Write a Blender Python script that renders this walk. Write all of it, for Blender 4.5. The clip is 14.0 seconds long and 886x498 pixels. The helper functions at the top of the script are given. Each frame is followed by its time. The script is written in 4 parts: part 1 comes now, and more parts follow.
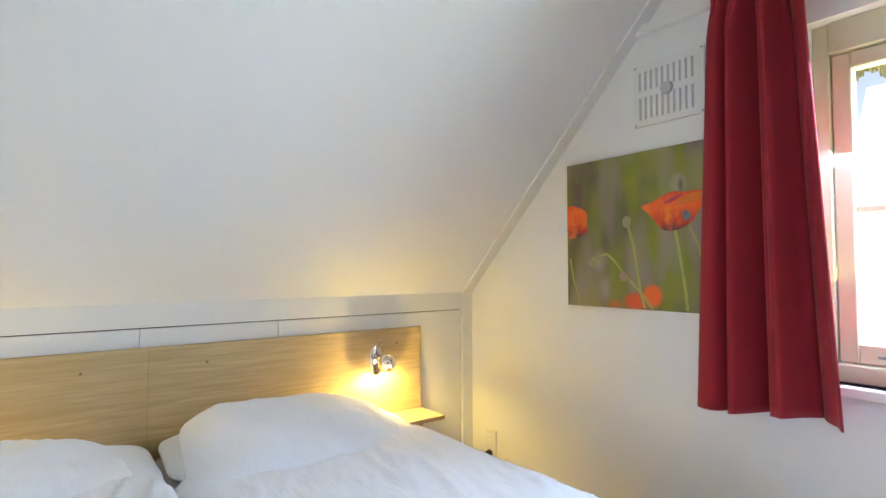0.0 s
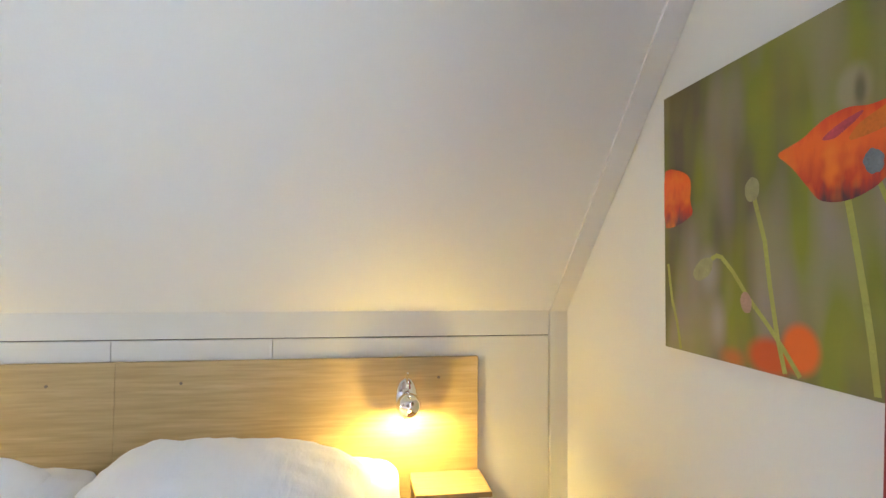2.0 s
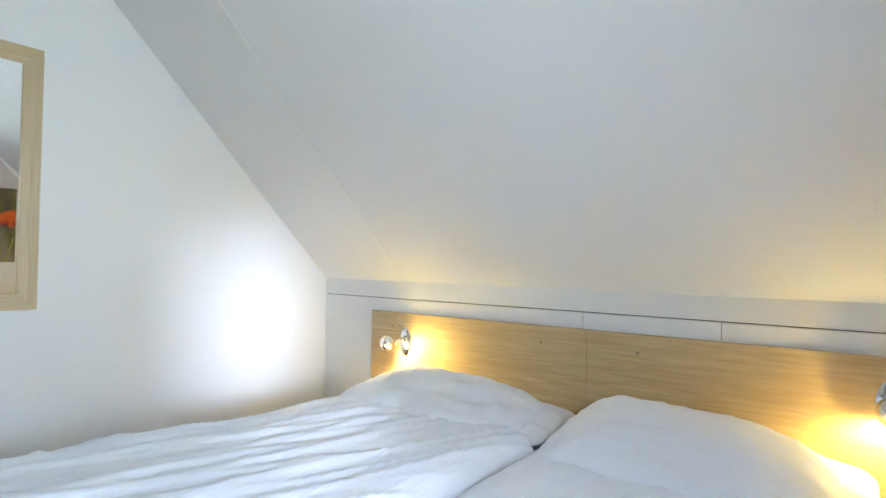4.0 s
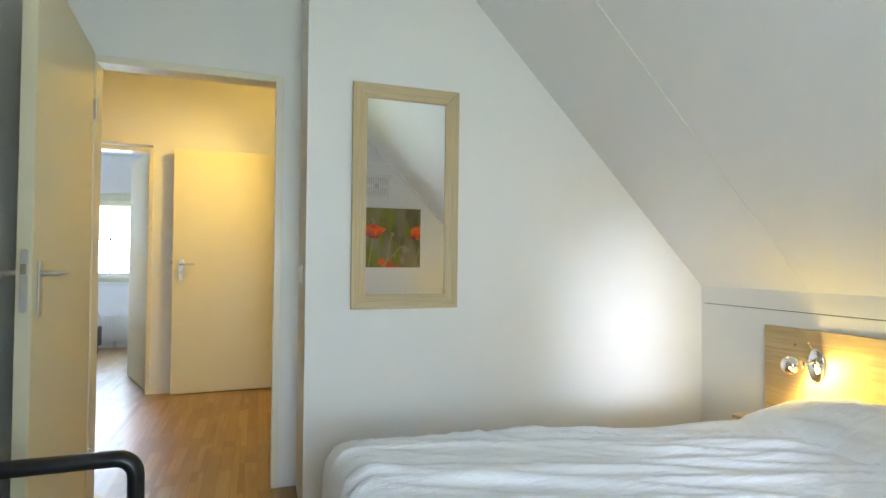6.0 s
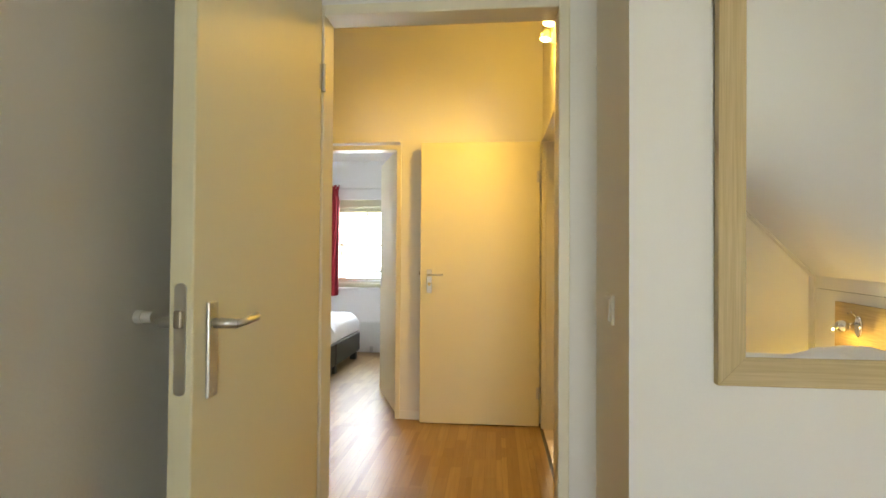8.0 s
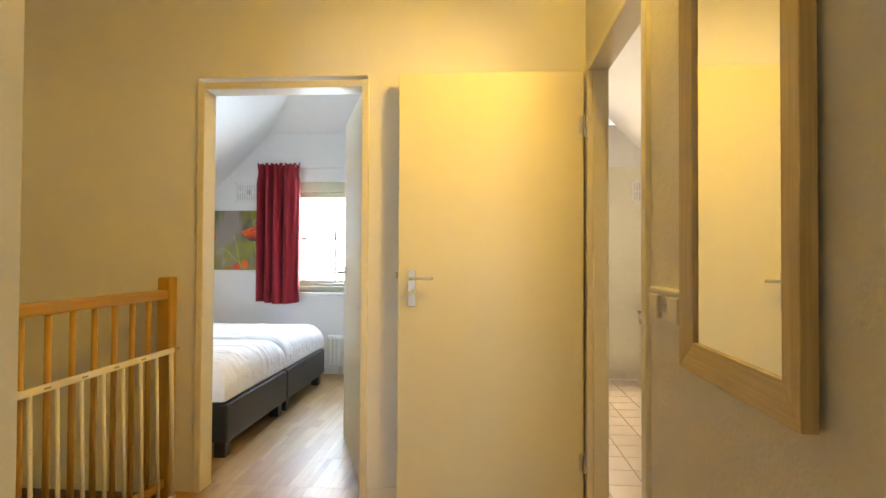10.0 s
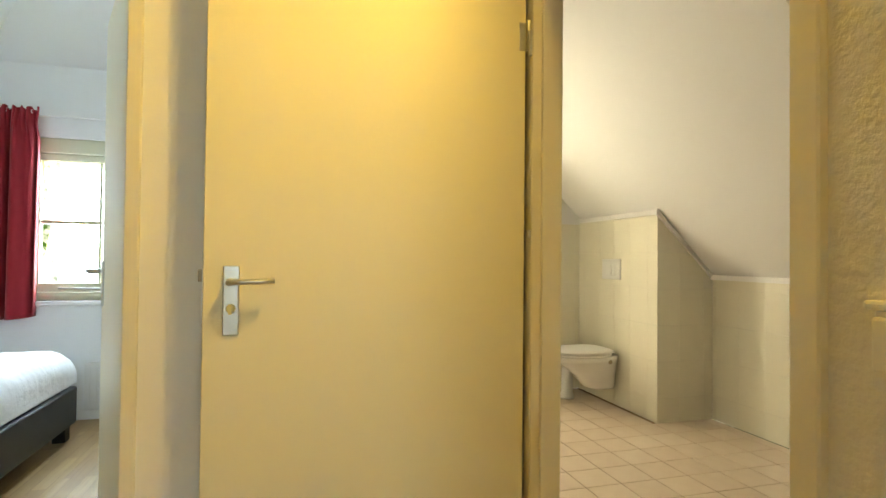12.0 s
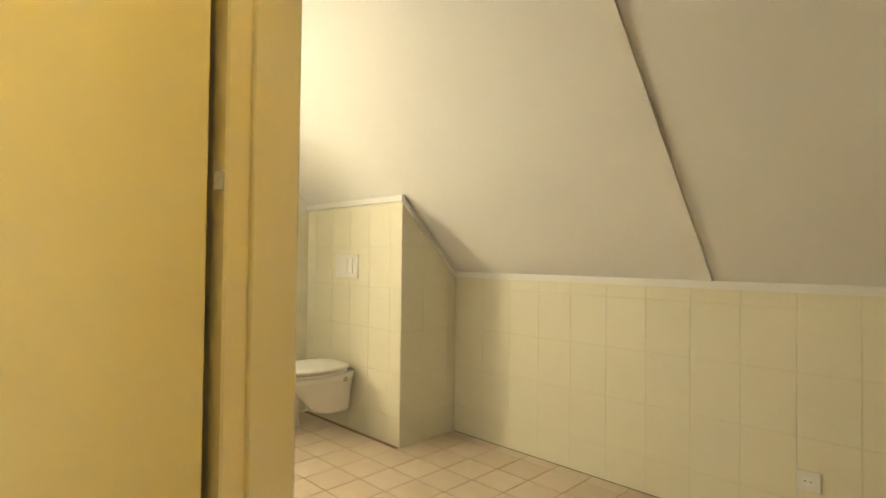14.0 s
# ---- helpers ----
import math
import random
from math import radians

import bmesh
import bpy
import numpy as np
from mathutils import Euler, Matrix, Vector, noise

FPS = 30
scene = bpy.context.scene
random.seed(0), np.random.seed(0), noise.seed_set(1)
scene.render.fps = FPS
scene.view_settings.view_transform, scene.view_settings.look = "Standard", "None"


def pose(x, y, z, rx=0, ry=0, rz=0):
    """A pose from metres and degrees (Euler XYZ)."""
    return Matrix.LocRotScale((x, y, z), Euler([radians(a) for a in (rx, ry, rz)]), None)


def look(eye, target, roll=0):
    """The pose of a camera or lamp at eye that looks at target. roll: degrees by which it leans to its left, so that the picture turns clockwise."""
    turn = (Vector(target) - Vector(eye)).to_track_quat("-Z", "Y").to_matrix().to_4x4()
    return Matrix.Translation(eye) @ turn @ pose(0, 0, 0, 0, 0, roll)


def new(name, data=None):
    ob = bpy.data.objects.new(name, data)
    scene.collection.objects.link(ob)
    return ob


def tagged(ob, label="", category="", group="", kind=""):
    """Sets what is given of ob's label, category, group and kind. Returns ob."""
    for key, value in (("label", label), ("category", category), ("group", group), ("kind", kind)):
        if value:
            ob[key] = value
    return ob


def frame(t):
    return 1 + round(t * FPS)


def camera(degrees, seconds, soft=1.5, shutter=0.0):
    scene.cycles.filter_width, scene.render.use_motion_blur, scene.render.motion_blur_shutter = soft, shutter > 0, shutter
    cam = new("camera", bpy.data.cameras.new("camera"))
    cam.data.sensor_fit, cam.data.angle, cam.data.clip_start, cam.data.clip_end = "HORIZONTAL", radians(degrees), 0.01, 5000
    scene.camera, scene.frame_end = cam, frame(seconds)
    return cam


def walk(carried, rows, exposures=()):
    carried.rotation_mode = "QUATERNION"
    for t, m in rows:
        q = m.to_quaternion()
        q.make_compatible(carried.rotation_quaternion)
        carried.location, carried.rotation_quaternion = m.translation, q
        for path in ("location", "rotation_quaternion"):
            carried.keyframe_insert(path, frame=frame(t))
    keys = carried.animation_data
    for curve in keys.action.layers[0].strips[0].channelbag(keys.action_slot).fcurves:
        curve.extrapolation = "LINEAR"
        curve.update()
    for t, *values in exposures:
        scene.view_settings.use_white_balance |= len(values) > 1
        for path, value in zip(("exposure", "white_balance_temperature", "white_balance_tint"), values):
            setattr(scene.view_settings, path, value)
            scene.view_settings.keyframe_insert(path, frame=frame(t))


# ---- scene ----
cam = camera(79.7, 14.0)
PATH = [
    (0, (1.348, -2.318, 1.117), (2.535, -0.71, 1.191), -0.1),
    (0.5, (1.696, -2.217, 1.119), (2.757, -0.524, 1.201), -0.1),
    (1, (2.054, -2.109, 1.134), (2.905, -0.301, 1.214), 0.4),
    (1.5, (2.301, -2.024, 1.137), (2.933, -0.128, 1.225), 0.3),
    (2, (2.471, -1.969, 1.149), (2.768, 0.007, 1.217), 0.4),
    (2.5, (2.575, -1.953, 1.164), (2.514, 0.046, 1.206), 0.1),
    (3, (2.575, -2.035, 1.138), (2.072, -0.1, 1.19), 0.8),
    (3.5, (2.548, -2.095, 1.145), (1.681, -0.293, 1.169), 0.5),
    (4, (2.484, -2.197, 1.111), (1.303, -0.584, 1.148), 0.7),
    (6.3, (2.258, -2.356, 1.117), (0.322, -1.856, 1.154), 0.4),
    (6.5, (2.2, -2.371, 1.136), (0.239, -1.978, 1.169), 0.4),
    (7, (1.991, -2.407, 1.159), (-0.004, -2.269, 1.196), 0.3),
    (7.5, (1.682, -2.431, 1.174), (-0.317, -2.476, 1.209), 0.3),
    (8, (1.294, -2.465, 1.184), (-0.696, -2.662, 1.22), 0.4),
    (10.5, (-0.368, -2.686, 1.147), (-2.366, -2.78, 1.18), 0.2),
    (11, (-0.667, -2.761, 1.135), (-2.664, -2.655, 1.165), 0.3),
    (11.5, (-0.897, -2.789, 1.131), (-2.874, -2.489, 1.163), 0.5),
    (12, (-1.107, -2.795, 1.129), (-3.03, -2.25, 1.163), 0.6),
    (12.5, (-1.305, -2.779, 1.126), (-3.126, -1.953, 1.156), 0.8),
    (13, (-1.508, -2.7, 1.108), (-3.173, -1.593, 1.15), 0.7),
    (13.5, (-1.693, -2.576, 1.107), (-3.216, -1.28, 1.152), 0.7),
    (14, (-1.872, -2.402, 1.113), (-3.282, -0.984, 1.148), 0.7),
]
EXPOSURES = [(0, 0.82, 6050, 25), (2, 0.83, 6200, 26), (4.2, 0.62, 5850, 22), (6.3, 0.46, 6500, 18), (7.5, 0.45, 7600, 23), (8.2, 0.45, 7900, 23), (10.5, 0.5, 7150, 22), (12.5, 0.43, 7150, 9), (14, 0.56, 7600, 10)]
walk(cam, [(t, look(eye, target, roll)) for t, eye, target, roll in PATH], EXPOSURES)


# ---- world, daylight and lamps ----
world = bpy.data.worlds.new("world")
scene.world = world
world.use_nodes = True
wn = world.node_tree
sky = wn.nodes.new("ShaderNodeTexSky")
sky.sky_type = "NISHITA"
sky.sun_disc = False
sky.sun_elevation, sky.sun_rotation = radians(10), radians(116)
wn.nodes["Background"].inputs[1].default_value = 0.12
wn.links.new(sky.outputs[0], wn.nodes["Background"].inputs[0])
sun_data = bpy.data.lights.new("sun", "SUN")
sun_data.energy, sun_data.angle, sun_data.color = 2.5, radians(10), (0.72, 0.86, 1.0)
sun = new("sun", sun_data)
sun.matrix_world = look((12, -6.27, 2.82), (0, -0.40, 0.66))

WARM, HALOGEN = (1.0, 0.755, 0.18), (1.0, 0.655, 0.10)
SKYLIGHT, LAWNLIGHT = (0.54, 0.75, 1.0), (0.84, 1.0, 0.34)


def window_daylight(x, y, z, w, h, face, rise, power, colour):
    """Sky light, or light off the sunny lawn, coming in through one window opening."""
    d = bpy.data.lights.new("window_daylight", "AREA")
    d.shape, d.size, d.size_y, d.energy, d.color = "RECTANGLE", w, h, power, colour
    o = new("window_daylight", d)
    o.matrix_world = look((x, y, z), (x + face, y, z + rise))
    return o


def lamp_light(name, p, power, size=0.02, colour=WARM):
    d = bpy.data.lights.new(name, "POINT")
    d.energy, d.shadow_soft_size, d.color = power, size, colour
    o = new(name, d)
    o.location = p
    return o


def spot_light(name, p, target, power, degrees, colour, blend=0.85):
    d = bpy.data.lights.new(name, "SPOT")
    d.energy, d.shadow_soft_size, d.color = power, 0.02, colour
    d.spot_size, d.spot_blend = radians(degrees), blend
    o = new(name, d)
    o.matrix_world = look(p, target)
    return o


window_daylight(3.44, -2.07, 1.32, 0.74, 1.05, -1, -0.85, 27, SKYLIGHT)
window_daylight(3.45, -2.07, 1.32, 0.74, 1.05, -1, 0.6, 8.5, LAWNLIGHT)
window_daylight(-5.48, -4.07, 1.36, 0.74, 1.05, 1, -0.3, 43, SKYLIGHT)
window_daylight(-5.49, -4.07, 1.36, 0.74, 1.05, 1, 0.45, 6, LAWNLIGHT)
window_daylight(-5.48, -1.72, 1.36, 0.56, 1.05, 1, -0.1, 28, (1.0, 0.92, 0.68))
for bx, by, bz, side, aim, dim in ((2.632, -0.112, 0.630, 1, (0, 0.015, -0.11), 1.0), (0.652, -0.108, 0.634, 1, (0.10, 0.07, -0.08), 0.9), (-4.45, -6.09, 0.66, -1, (0, -0.015, -0.11), 1.1)):
    spot_light("bedside_light", (bx, by, bz), (bx + aim[0], by + aim[1], bz + aim[2]), 8.0 * dim, 172, WARM, 0.5)
    # unseen extra point in front of the shade, added for the glow on slope and gable
    lamp_light("bedside_light", (bx, by - 0.078 * side, bz + 0.02), 2.0 * dim, 0.004, WARM)
for mx, aim, power, wide in ((-1.749, (-2.6, -4.1, 0.7), 36, 112), (-1.545, (-1.55, -3.3, 0.0), 20, 140)):
    spot_light("mirror_light", (mx, -2.225, 2.405), aim, power, wide, HALOGEN, 1.0)
    lamp_light("mirror_light", (mx, -2.235, 2.40), 4.0, 0.03, HALOGEN)

# ---- materials ----


def nodes_of(name):
    m = bpy.data.materials.new(name)
    m.use_nodes = True
    nt = m.node_tree
    return m, nt, nt.nodes["Principled BSDF"]


def rgb(c):
    return (c[0], c[1], c[2], 1.0)


def noise_tex(nt, scale, detail=4.0, stretch=None, rough=0.55):
    tc = nt.nodes.new("ShaderNodeTexCoord")
    n = nt.nodes.new("ShaderNodeTexNoise")
    n.inputs["Scale"].default_value, n.inputs["Detail"].default_value = scale, detail
    n.inputs["Roughness"].default_value = rough
    if stretch:
        mp = nt.nodes.new("ShaderNodeMapping")
        mp.inputs["Scale"].default_value = stretch
        nt.links.new(tc.outputs["Object"], mp.inputs["Vector"])
        nt.links.new(mp.outputs["Vector"], n.inputs["Vector"])
    else:
        nt.links.new(tc.outputs["Object"], n.inputs["Vector"])
    return n


def mix(nt, fac, a, b, blend="MIX"):
    n = nt.nodes.new("ShaderNodeMix")
    n.data_type, n.blend_type = "RGBA", blend
    for sock, v in ((n.inputs[0], fac), (n.inputs[6], a), (n.inputs[7], b)):
        if hasattr(v, "is_output"):
            nt.links.new(v, sock)
        elif isinstance(v, (int, float)):
            sock.default_value = v
        else:
            sock.default_value = rgb(v)
    return n.outputs[2]


def ramp(nt, src, lo, hi):
    n = nt.nodes.new("ShaderNodeMapRange")
    n.inputs[1].default_value, n.inputs[2].default_value = lo, hi
    nt.links.new(src, n.inputs[0])
    return n.outputs[0]


def bump(nt, bsdf, height, strength, distance):
    b = nt.nodes.new("ShaderNodeBump")
    b.inputs["Strength"].default_value, b.inputs["Distance"].default_value = strength, distance
    nt.links.new(height, b.inputs["Height"])
    nt.links.new(b.outputs[0], bsdf.inputs["Normal"])


def plain(name, col, rough=0.5, metal=0.0, var=0.05, scale=3.0, grain=180.0, relief=0.0002, coat=0.0):
    """A painted, plastic, metal or ceramic surface with slight patches and fine relief."""
    m, nt, b = nodes_of(name)
    big, fine = noise_tex(nt, scale, 3), noise_tex(nt, grain, 2)
    dark = tuple(c * (1 - 2 * var) for c in col)
    c1 = mix(nt, ramp(nt, big.outputs[0], 0.3, 0.7), dark, col)
    nt.links.new(mix(nt, ramp(nt, fine.outputs[0], 0.35, 0.65), tuple(c * (1 - var) for c in col), c1, "MIX"), b.inputs["Base Color"])
    b.inputs["Roughness"].default_value, b.inputs["Metallic"].default_value = rough, metal
    b.inputs["Coat Weight"].default_value = coat
    if relief:
        bump(nt, b, fine.outputs[0], 0.6, relief)
    return m


def wood(name, light, dark, along="x", rough=0.5, width=28.0, variety=0.0, coat=0.0):
    """Wood with grain along one axis."""
    m, nt, b = nodes_of(name)
    i = "xyz".index(along)
    s1, s2 = [width] * 3, [width * 7] * 3
    s1[i], s2[i] = 1.3, 5.0
    a, f = noise_tex(nt, 1.0, 5, s1, 0.6), noise_tex(nt, 1.0, 3, s2)
    s3 = [3.0] * 3
    s3[i] = 0.7
    w = noise_tex(nt, 1.0, 2, s3)
    c = mix(nt, ramp(nt, a.outputs[0], 0.32, 0.68), dark, light)
    c = mix(nt, ramp(nt, f.outputs[0], 0.3, 0.75), tuple(0.86 * q for q in dark), c)
    c = mix(nt, ramp(nt, w.outputs[0], 0.25, 0.6), mix(nt, 0.22, c, dark), c)
    if variety:
        oi = nt.nodes.new("ShaderNodeObjectInfo")
        c = mix(nt, ramp(nt, oi.outputs["Random"], 0.0, 1.0), mix(nt, variety, c, dark), c)
    nt.links.new(c, b.inputs["Base Color"])
    b.inputs["Roughness"].default_value, b.inputs["Coat Weight"].default_value = rough, coat
    bump(nt, b, f.outputs[0], 0.35, 0.0004)
    return m


def laminate(name):
    """Boards printed with narrow strips of oak, each strip its own tone."""
    m, nt, b = nodes_of(name)
    tc = nt.nodes.new("ShaderNodeTexCoord")
    br = nt.nodes.new("ShaderNodeTexBrick")
    br.offset, br.squash = 0.37, 1.0
    for k, v in (("Scale", 1.0), ("Mortar Size", 0.0006), ("Brick Width", 0.42), ("Row Height", 0.0645), ("Bias", 0.0), ("Mortar Smooth", 0.3)):
        br.inputs[k].default_value = v
    br.inputs["Color1"].default_value = rgb((0.46, 0.295, 0.112))
    br.inputs["Color2"].default_value = rgb((0.32, 0.187, 0.064))
    br.inputs["Mortar"].default_value = rgb((0.16, 0.07, 0.025))
    oi = nt.nodes.new("ShaderNodeObjectInfo")
    mv = nt.nodes.new("ShaderNodeVectorMath")
    mv.operation = "ADD"
    cx = nt.nodes.new("ShaderNodeCombineXYZ")
    mm = nt.nodes.new("ShaderNodeMath")
    mm.operation = "MULTIPLY"
    mm.inputs[1].default_value = 9.0
    nt.links.new(oi.outputs["Random"], mm.inputs[0])
    nt.links.new(mm.outputs[0], cx.inputs[0])
    nt.links.new(tc.outputs["Object"], mv.inputs[0])
    nt.links.new(cx.outputs[0], mv.inputs[1])
    nt.links.new(mv.outputs[0], br.inputs["Vector"])
    mp = nt.nodes.new("ShaderNodeMapping")
    mp.inputs["Scale"].default_value = (4, 90, 90)
    nt.links.new(mv.outputs[0], mp.inputs["Vector"])
    g = nt.nodes.new("ShaderNodeTexNoise")
    g.inputs["Scale"].default_value, g.inputs["Detail"].default_value = 1.0, 5
    nt.links.new(mp.outputs[0], g.inputs["Vector"])
    c = mix(nt, ramp(nt, g.outputs[0], 0.3, 0.7), mix(nt, 0.35, br.outputs[0], (0.22, 0.10, 0.03)), br.outputs[0])
    nt.links.new(c, b.inputs["Base Color"])
    b.inputs["Roughness"].default_value = 0.38
    bump(nt, b, g.outputs[0], 0.2, 0.0003)
    return m


def fabric(name, col, weave=900.0, var=0.12, rough=0.9, sheen=0.3, crease=0.0):
    m, nt, b = nodes_of(name)
    a, f = noise_tex(nt, 9.0, 4), noise_tex(nt, weave, 1)
    c = mix(nt, ramp(nt, a.outputs[0], 0.3, 0.7), tuple(q * (1 - var) for q in col), col)
    c = mix(nt, ramp(nt, f.outputs[0], 0.3, 0.7), tuple(q * (1 - var) for q in col), c)
    nt.links.new(c, b.inputs["Base Color"])
    b.inputs["Roughness"].default_value, b.inputs["Sheen Weight"].default_value = rough, sheen
    if crease:
        k = noise_tex(nt, 11.0, 5, (1.0, 0.35, 1.0))
        bump(nt, b, k.outputs[0], 0.75, crease)
    else:
        bump(nt, b, f.outputs[0], 0.5, 0.0006)
    return m


def soft_spot(nt, cu, cv, ru, rv, core=0.55):
    """A mask that fades outwards from one place on a printed canvas; metres along and up the canvas."""
    tc = nt.nodes.new("ShaderNodeTexCoord")
    ab = nt.nodes.new("ShaderNodeVectorMath")
    ab.operation = "ABSOLUTE"
    mp = nt.nodes.new("ShaderNodeMapping")
    mp.inputs["Location"].default_value = (0, -cu / ru, -cv / rv)
    mp.inputs["Scale"].default_value = (0, 1 / ru, 1 / rv)
    ln = nt.nodes.new("ShaderNodeVectorMath")
    ln.operation = "LENGTH"
    nt.links.new(tc.outputs["Object"], ab.inputs[0])
    nt.links.new(ab.outputs[0], mp.inputs["Vector"])
    nt.links.new(mp.outputs[0], ln.inputs[0])
    mr = nt.nodes.new("ShaderNodeMapRange")
    mr.interpolation_type = "SMOOTHSTEP"
    mr.inputs[1].default_value, mr.inputs[2].default_value = core, 1.15
    mr.inputs[3].default_value, mr.inputs[4].default_value = 1.0, 0.0
    nt.links.new(ln.outputs["Value"], mr.inputs[0])
    return mr.outputs[0]


def blurred_meadow(name):
    """The printed, out-of-focus meadow behind the poppies, with soft flowers and a bud."""
    m, nt, b = nodes_of(name)
    a, c2, d = noise_tex(nt, 1.0, 2, (1, 7, 2.0)), noise_tex(nt, 1.0, 2, (1, 5, 1.5)), noise_tex(nt, 3.2, 2)
    c = mix(nt, ramp(nt, a.outputs[0], 0.40, 0.60), (0.13, 0.10, 0.065), (0.20, 0.225, 0.02))
    c = mix(nt, ramp(nt, c2.outputs[0], 0.47, 0.62), c, (0.29, 0.24, 0.20))
    c = mix(nt, ramp(nt, d.outputs[0], 0.48, 0.75), c, (0.27, 0.27, 0.04))
    for cu, cv, ru, rv, core, col in ((0.17, 0.19, 0.05, 0.07, 0.0, (0.33, 0.30, 0.27)), (0.20, 0.08, 0.035, 0.07, 0.0, (0.34, 0.29, 0.26)), (0.245, 0.012, 0.05, 0.028, 0.1, (0.48, 0.13, 0.03)),
                                      (0.345, 0.03, 0.062, 0.042, 0.5, (0.62, 0.075, 0.012)), (0.418, 0.055, 0.045, 0.048, 0.65, (0.78, 0.13, 0.012)),
                                      (0.528, 0.478, 0.036, 0.046, 0.5, (0.33, 0.29, 0.17)), (0.540, 0.474, 0.014, 0.036, 0.2, (0.15, 0.13, 0.07))):
        c = mix(nt, soft_spot(nt, cu, cv, ru, rv, core), c, col)
    nt.links.new(c, b.inputs["Base Color"])
    b.inputs["Roughness"].default_value = 0.55
    return m


def printed_petals(name):
    """Printed poppy petals: dark at the base, red above, orange along the rim, with fine streaks."""
    m, nt, b = nodes_of(name)
    tc = nt.nodes.new("ShaderNodeTexCoord")
    sp = nt.nodes.new("ShaderNodeSeparateXYZ")
    nt.links.new(tc.outputs["Object"], sp.inputs[0])
    st, pa = noise_tex(nt, 1.0, 4, (1, 60, 14)), noise_tex(nt, 16.0, 2)
    ad = nt.nodes.new("ShaderNodeMath")
    ad.operation = "MULTIPLY_ADD"
    ad.inputs[1].default_value = 0.07
    nt.links.new(st.outputs[0], ad.inputs[0])
    nt.links.new(sp.outputs[2], ad.inputs[2])
    lo = mix(nt, ramp(nt, ad.outputs[0], 0.338, 0.372), (0.10, 0.03, 0.045), (0.55, 0.035, 0.012))
    c = mix(nt, ramp(nt, ad.outputs[0], 0.368, 0.430), lo, (0.86, 0.13, 0.010))
    c = mix(nt, ramp(nt, pa.outputs[0], 0.50, 0.72), c, (0.88, 0.20, 0.012))
    c = mix(nt, ramp(nt, ad.outputs[0], 0.450, 0.485), c, (0.72, 0.060, 0.012))
    nt.links.new(c, b.inputs["Base Color"])
    b.inputs["Roughness"].default_value = 0.5
    return m


def rough_plaster(name, col):
    m, nt, b = nodes_of(name)
    a, f, g = noise_tex(nt, 2.0, 3), noise_tex(nt, 70.0, 4), noise_tex(nt, 24.0, 3)
    nt.links.new(mix(nt, ramp(nt, a.outputs[0], 0.3, 0.7), tuple(q * 0.93 for q in col), col), b.inputs["Base Color"])
    b.inputs["Roughness"].default_value = 0.8
    s = nt.nodes.new("ShaderNodeMath")
    s.operation = "ADD"
    nt.links.new(f.outputs[0], s.inputs[0])
    nt.links.new(g.outputs[0], s.inputs[1])
    bump(nt, b, s.outputs[0], 0.75, 0.0035)
    return m


def daylight_backdrop(name):
    """Backdrop that glows by itself: bright sky and sunlit leaves put into its emission colour."""
    m, nt, b = nodes_of(name)
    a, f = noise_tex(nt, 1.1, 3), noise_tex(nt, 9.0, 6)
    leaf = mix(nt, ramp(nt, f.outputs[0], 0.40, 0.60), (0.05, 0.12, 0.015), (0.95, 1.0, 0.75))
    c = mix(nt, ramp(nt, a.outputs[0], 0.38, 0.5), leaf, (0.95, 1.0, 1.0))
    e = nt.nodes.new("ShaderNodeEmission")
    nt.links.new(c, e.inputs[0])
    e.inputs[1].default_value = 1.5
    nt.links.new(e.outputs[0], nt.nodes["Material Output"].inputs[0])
    return m


def glow(name, col, strength):
    m, nt, b = nodes_of(name)
    b.inputs["Emission Color"].default_value, b.inputs["Emission Strength"].default_value = rgb(col), strength
    b.inputs["Base Color"].default_value = rgb(col)
    return m


def clear_glass(name):
    m, nt, b = nodes_of(name)
    b.inputs["Base Color"].default_value = (0.98, 0.99, 0.99, 1)
    b.inputs["Roughness"].default_value, b.inputs["Transmission Weight"].default_value = 0.0, 1.0
    b.inputs["IOR"].default_value = 1.02
    return m


PAINT = plain("white_wall_paint", (0.84, 0.835, 0.815), 0.75, var=0.02, scale=1.2, grain=120, relief=0.0006)
CEIL = plain("white_ceiling_panel", (0.84, 0.835, 0.825), 0.6, var=0.02, scale=1.0, grain=160, relief=0.0003)
TRIM = plain("white_gloss_trim", (0.84, 0.83, 0.805), 0.5, var=0.02, scale=2.0)
PLASTER = rough_plaster("rough_white_plaster", (0.80, 0.78, 0.73))
DOORPAINT = plain("cream_door_paint", (0.82, 0.77, 0.56), 0.45, var=0.02, scale=1.5, grain=90, relief=0.0002)
FRAMEPAINT = plain("cream_frame_paint", (0.83, 0.785, 0.65), 0.4, var=0.03, scale=2.0)
WINPAINT = plain("beige_window_paint", (0.64, 0.62, 0.43), 0.45, var=0.03, scale=2.0)
GAP = plain("dark_gap", (0.16, 0.155, 0.15), 0.9, var=0.1)
OAK = wood("light_oak_panel", (0.71, 0.55, 0.30), (0.55, 0.39, 0.185), "x", 0.5, 12)
OAKPALE = wood("pale_oak_shelf", (0.62, 0.47, 0.28), (0.50, 0.35, 0.19), "x", 0.45, 26)
OAKV = wood("limed_oak_upright", (0.68, 0.54, 0.33), (0.55, 0.42, 0.23), "z", 0.5, 30)
OAKHX = wood("limed_oak_rail_across", (0.68, 0.54, 0.33), (0.55, 0.42, 0.23), "x", 0.5, 30)
WARDROBE = wood("pinkish_oak_wardrobe", (0.55, 0.44, 0.37), (0.42, 0.32, 0.26), "z", 0.5, 22)
PINE = wood("varnished_pine", (0.62, 0.39, 0.09), (0.47, 0.26, 0.048), "z", 0.35, 34, coat=0.3)
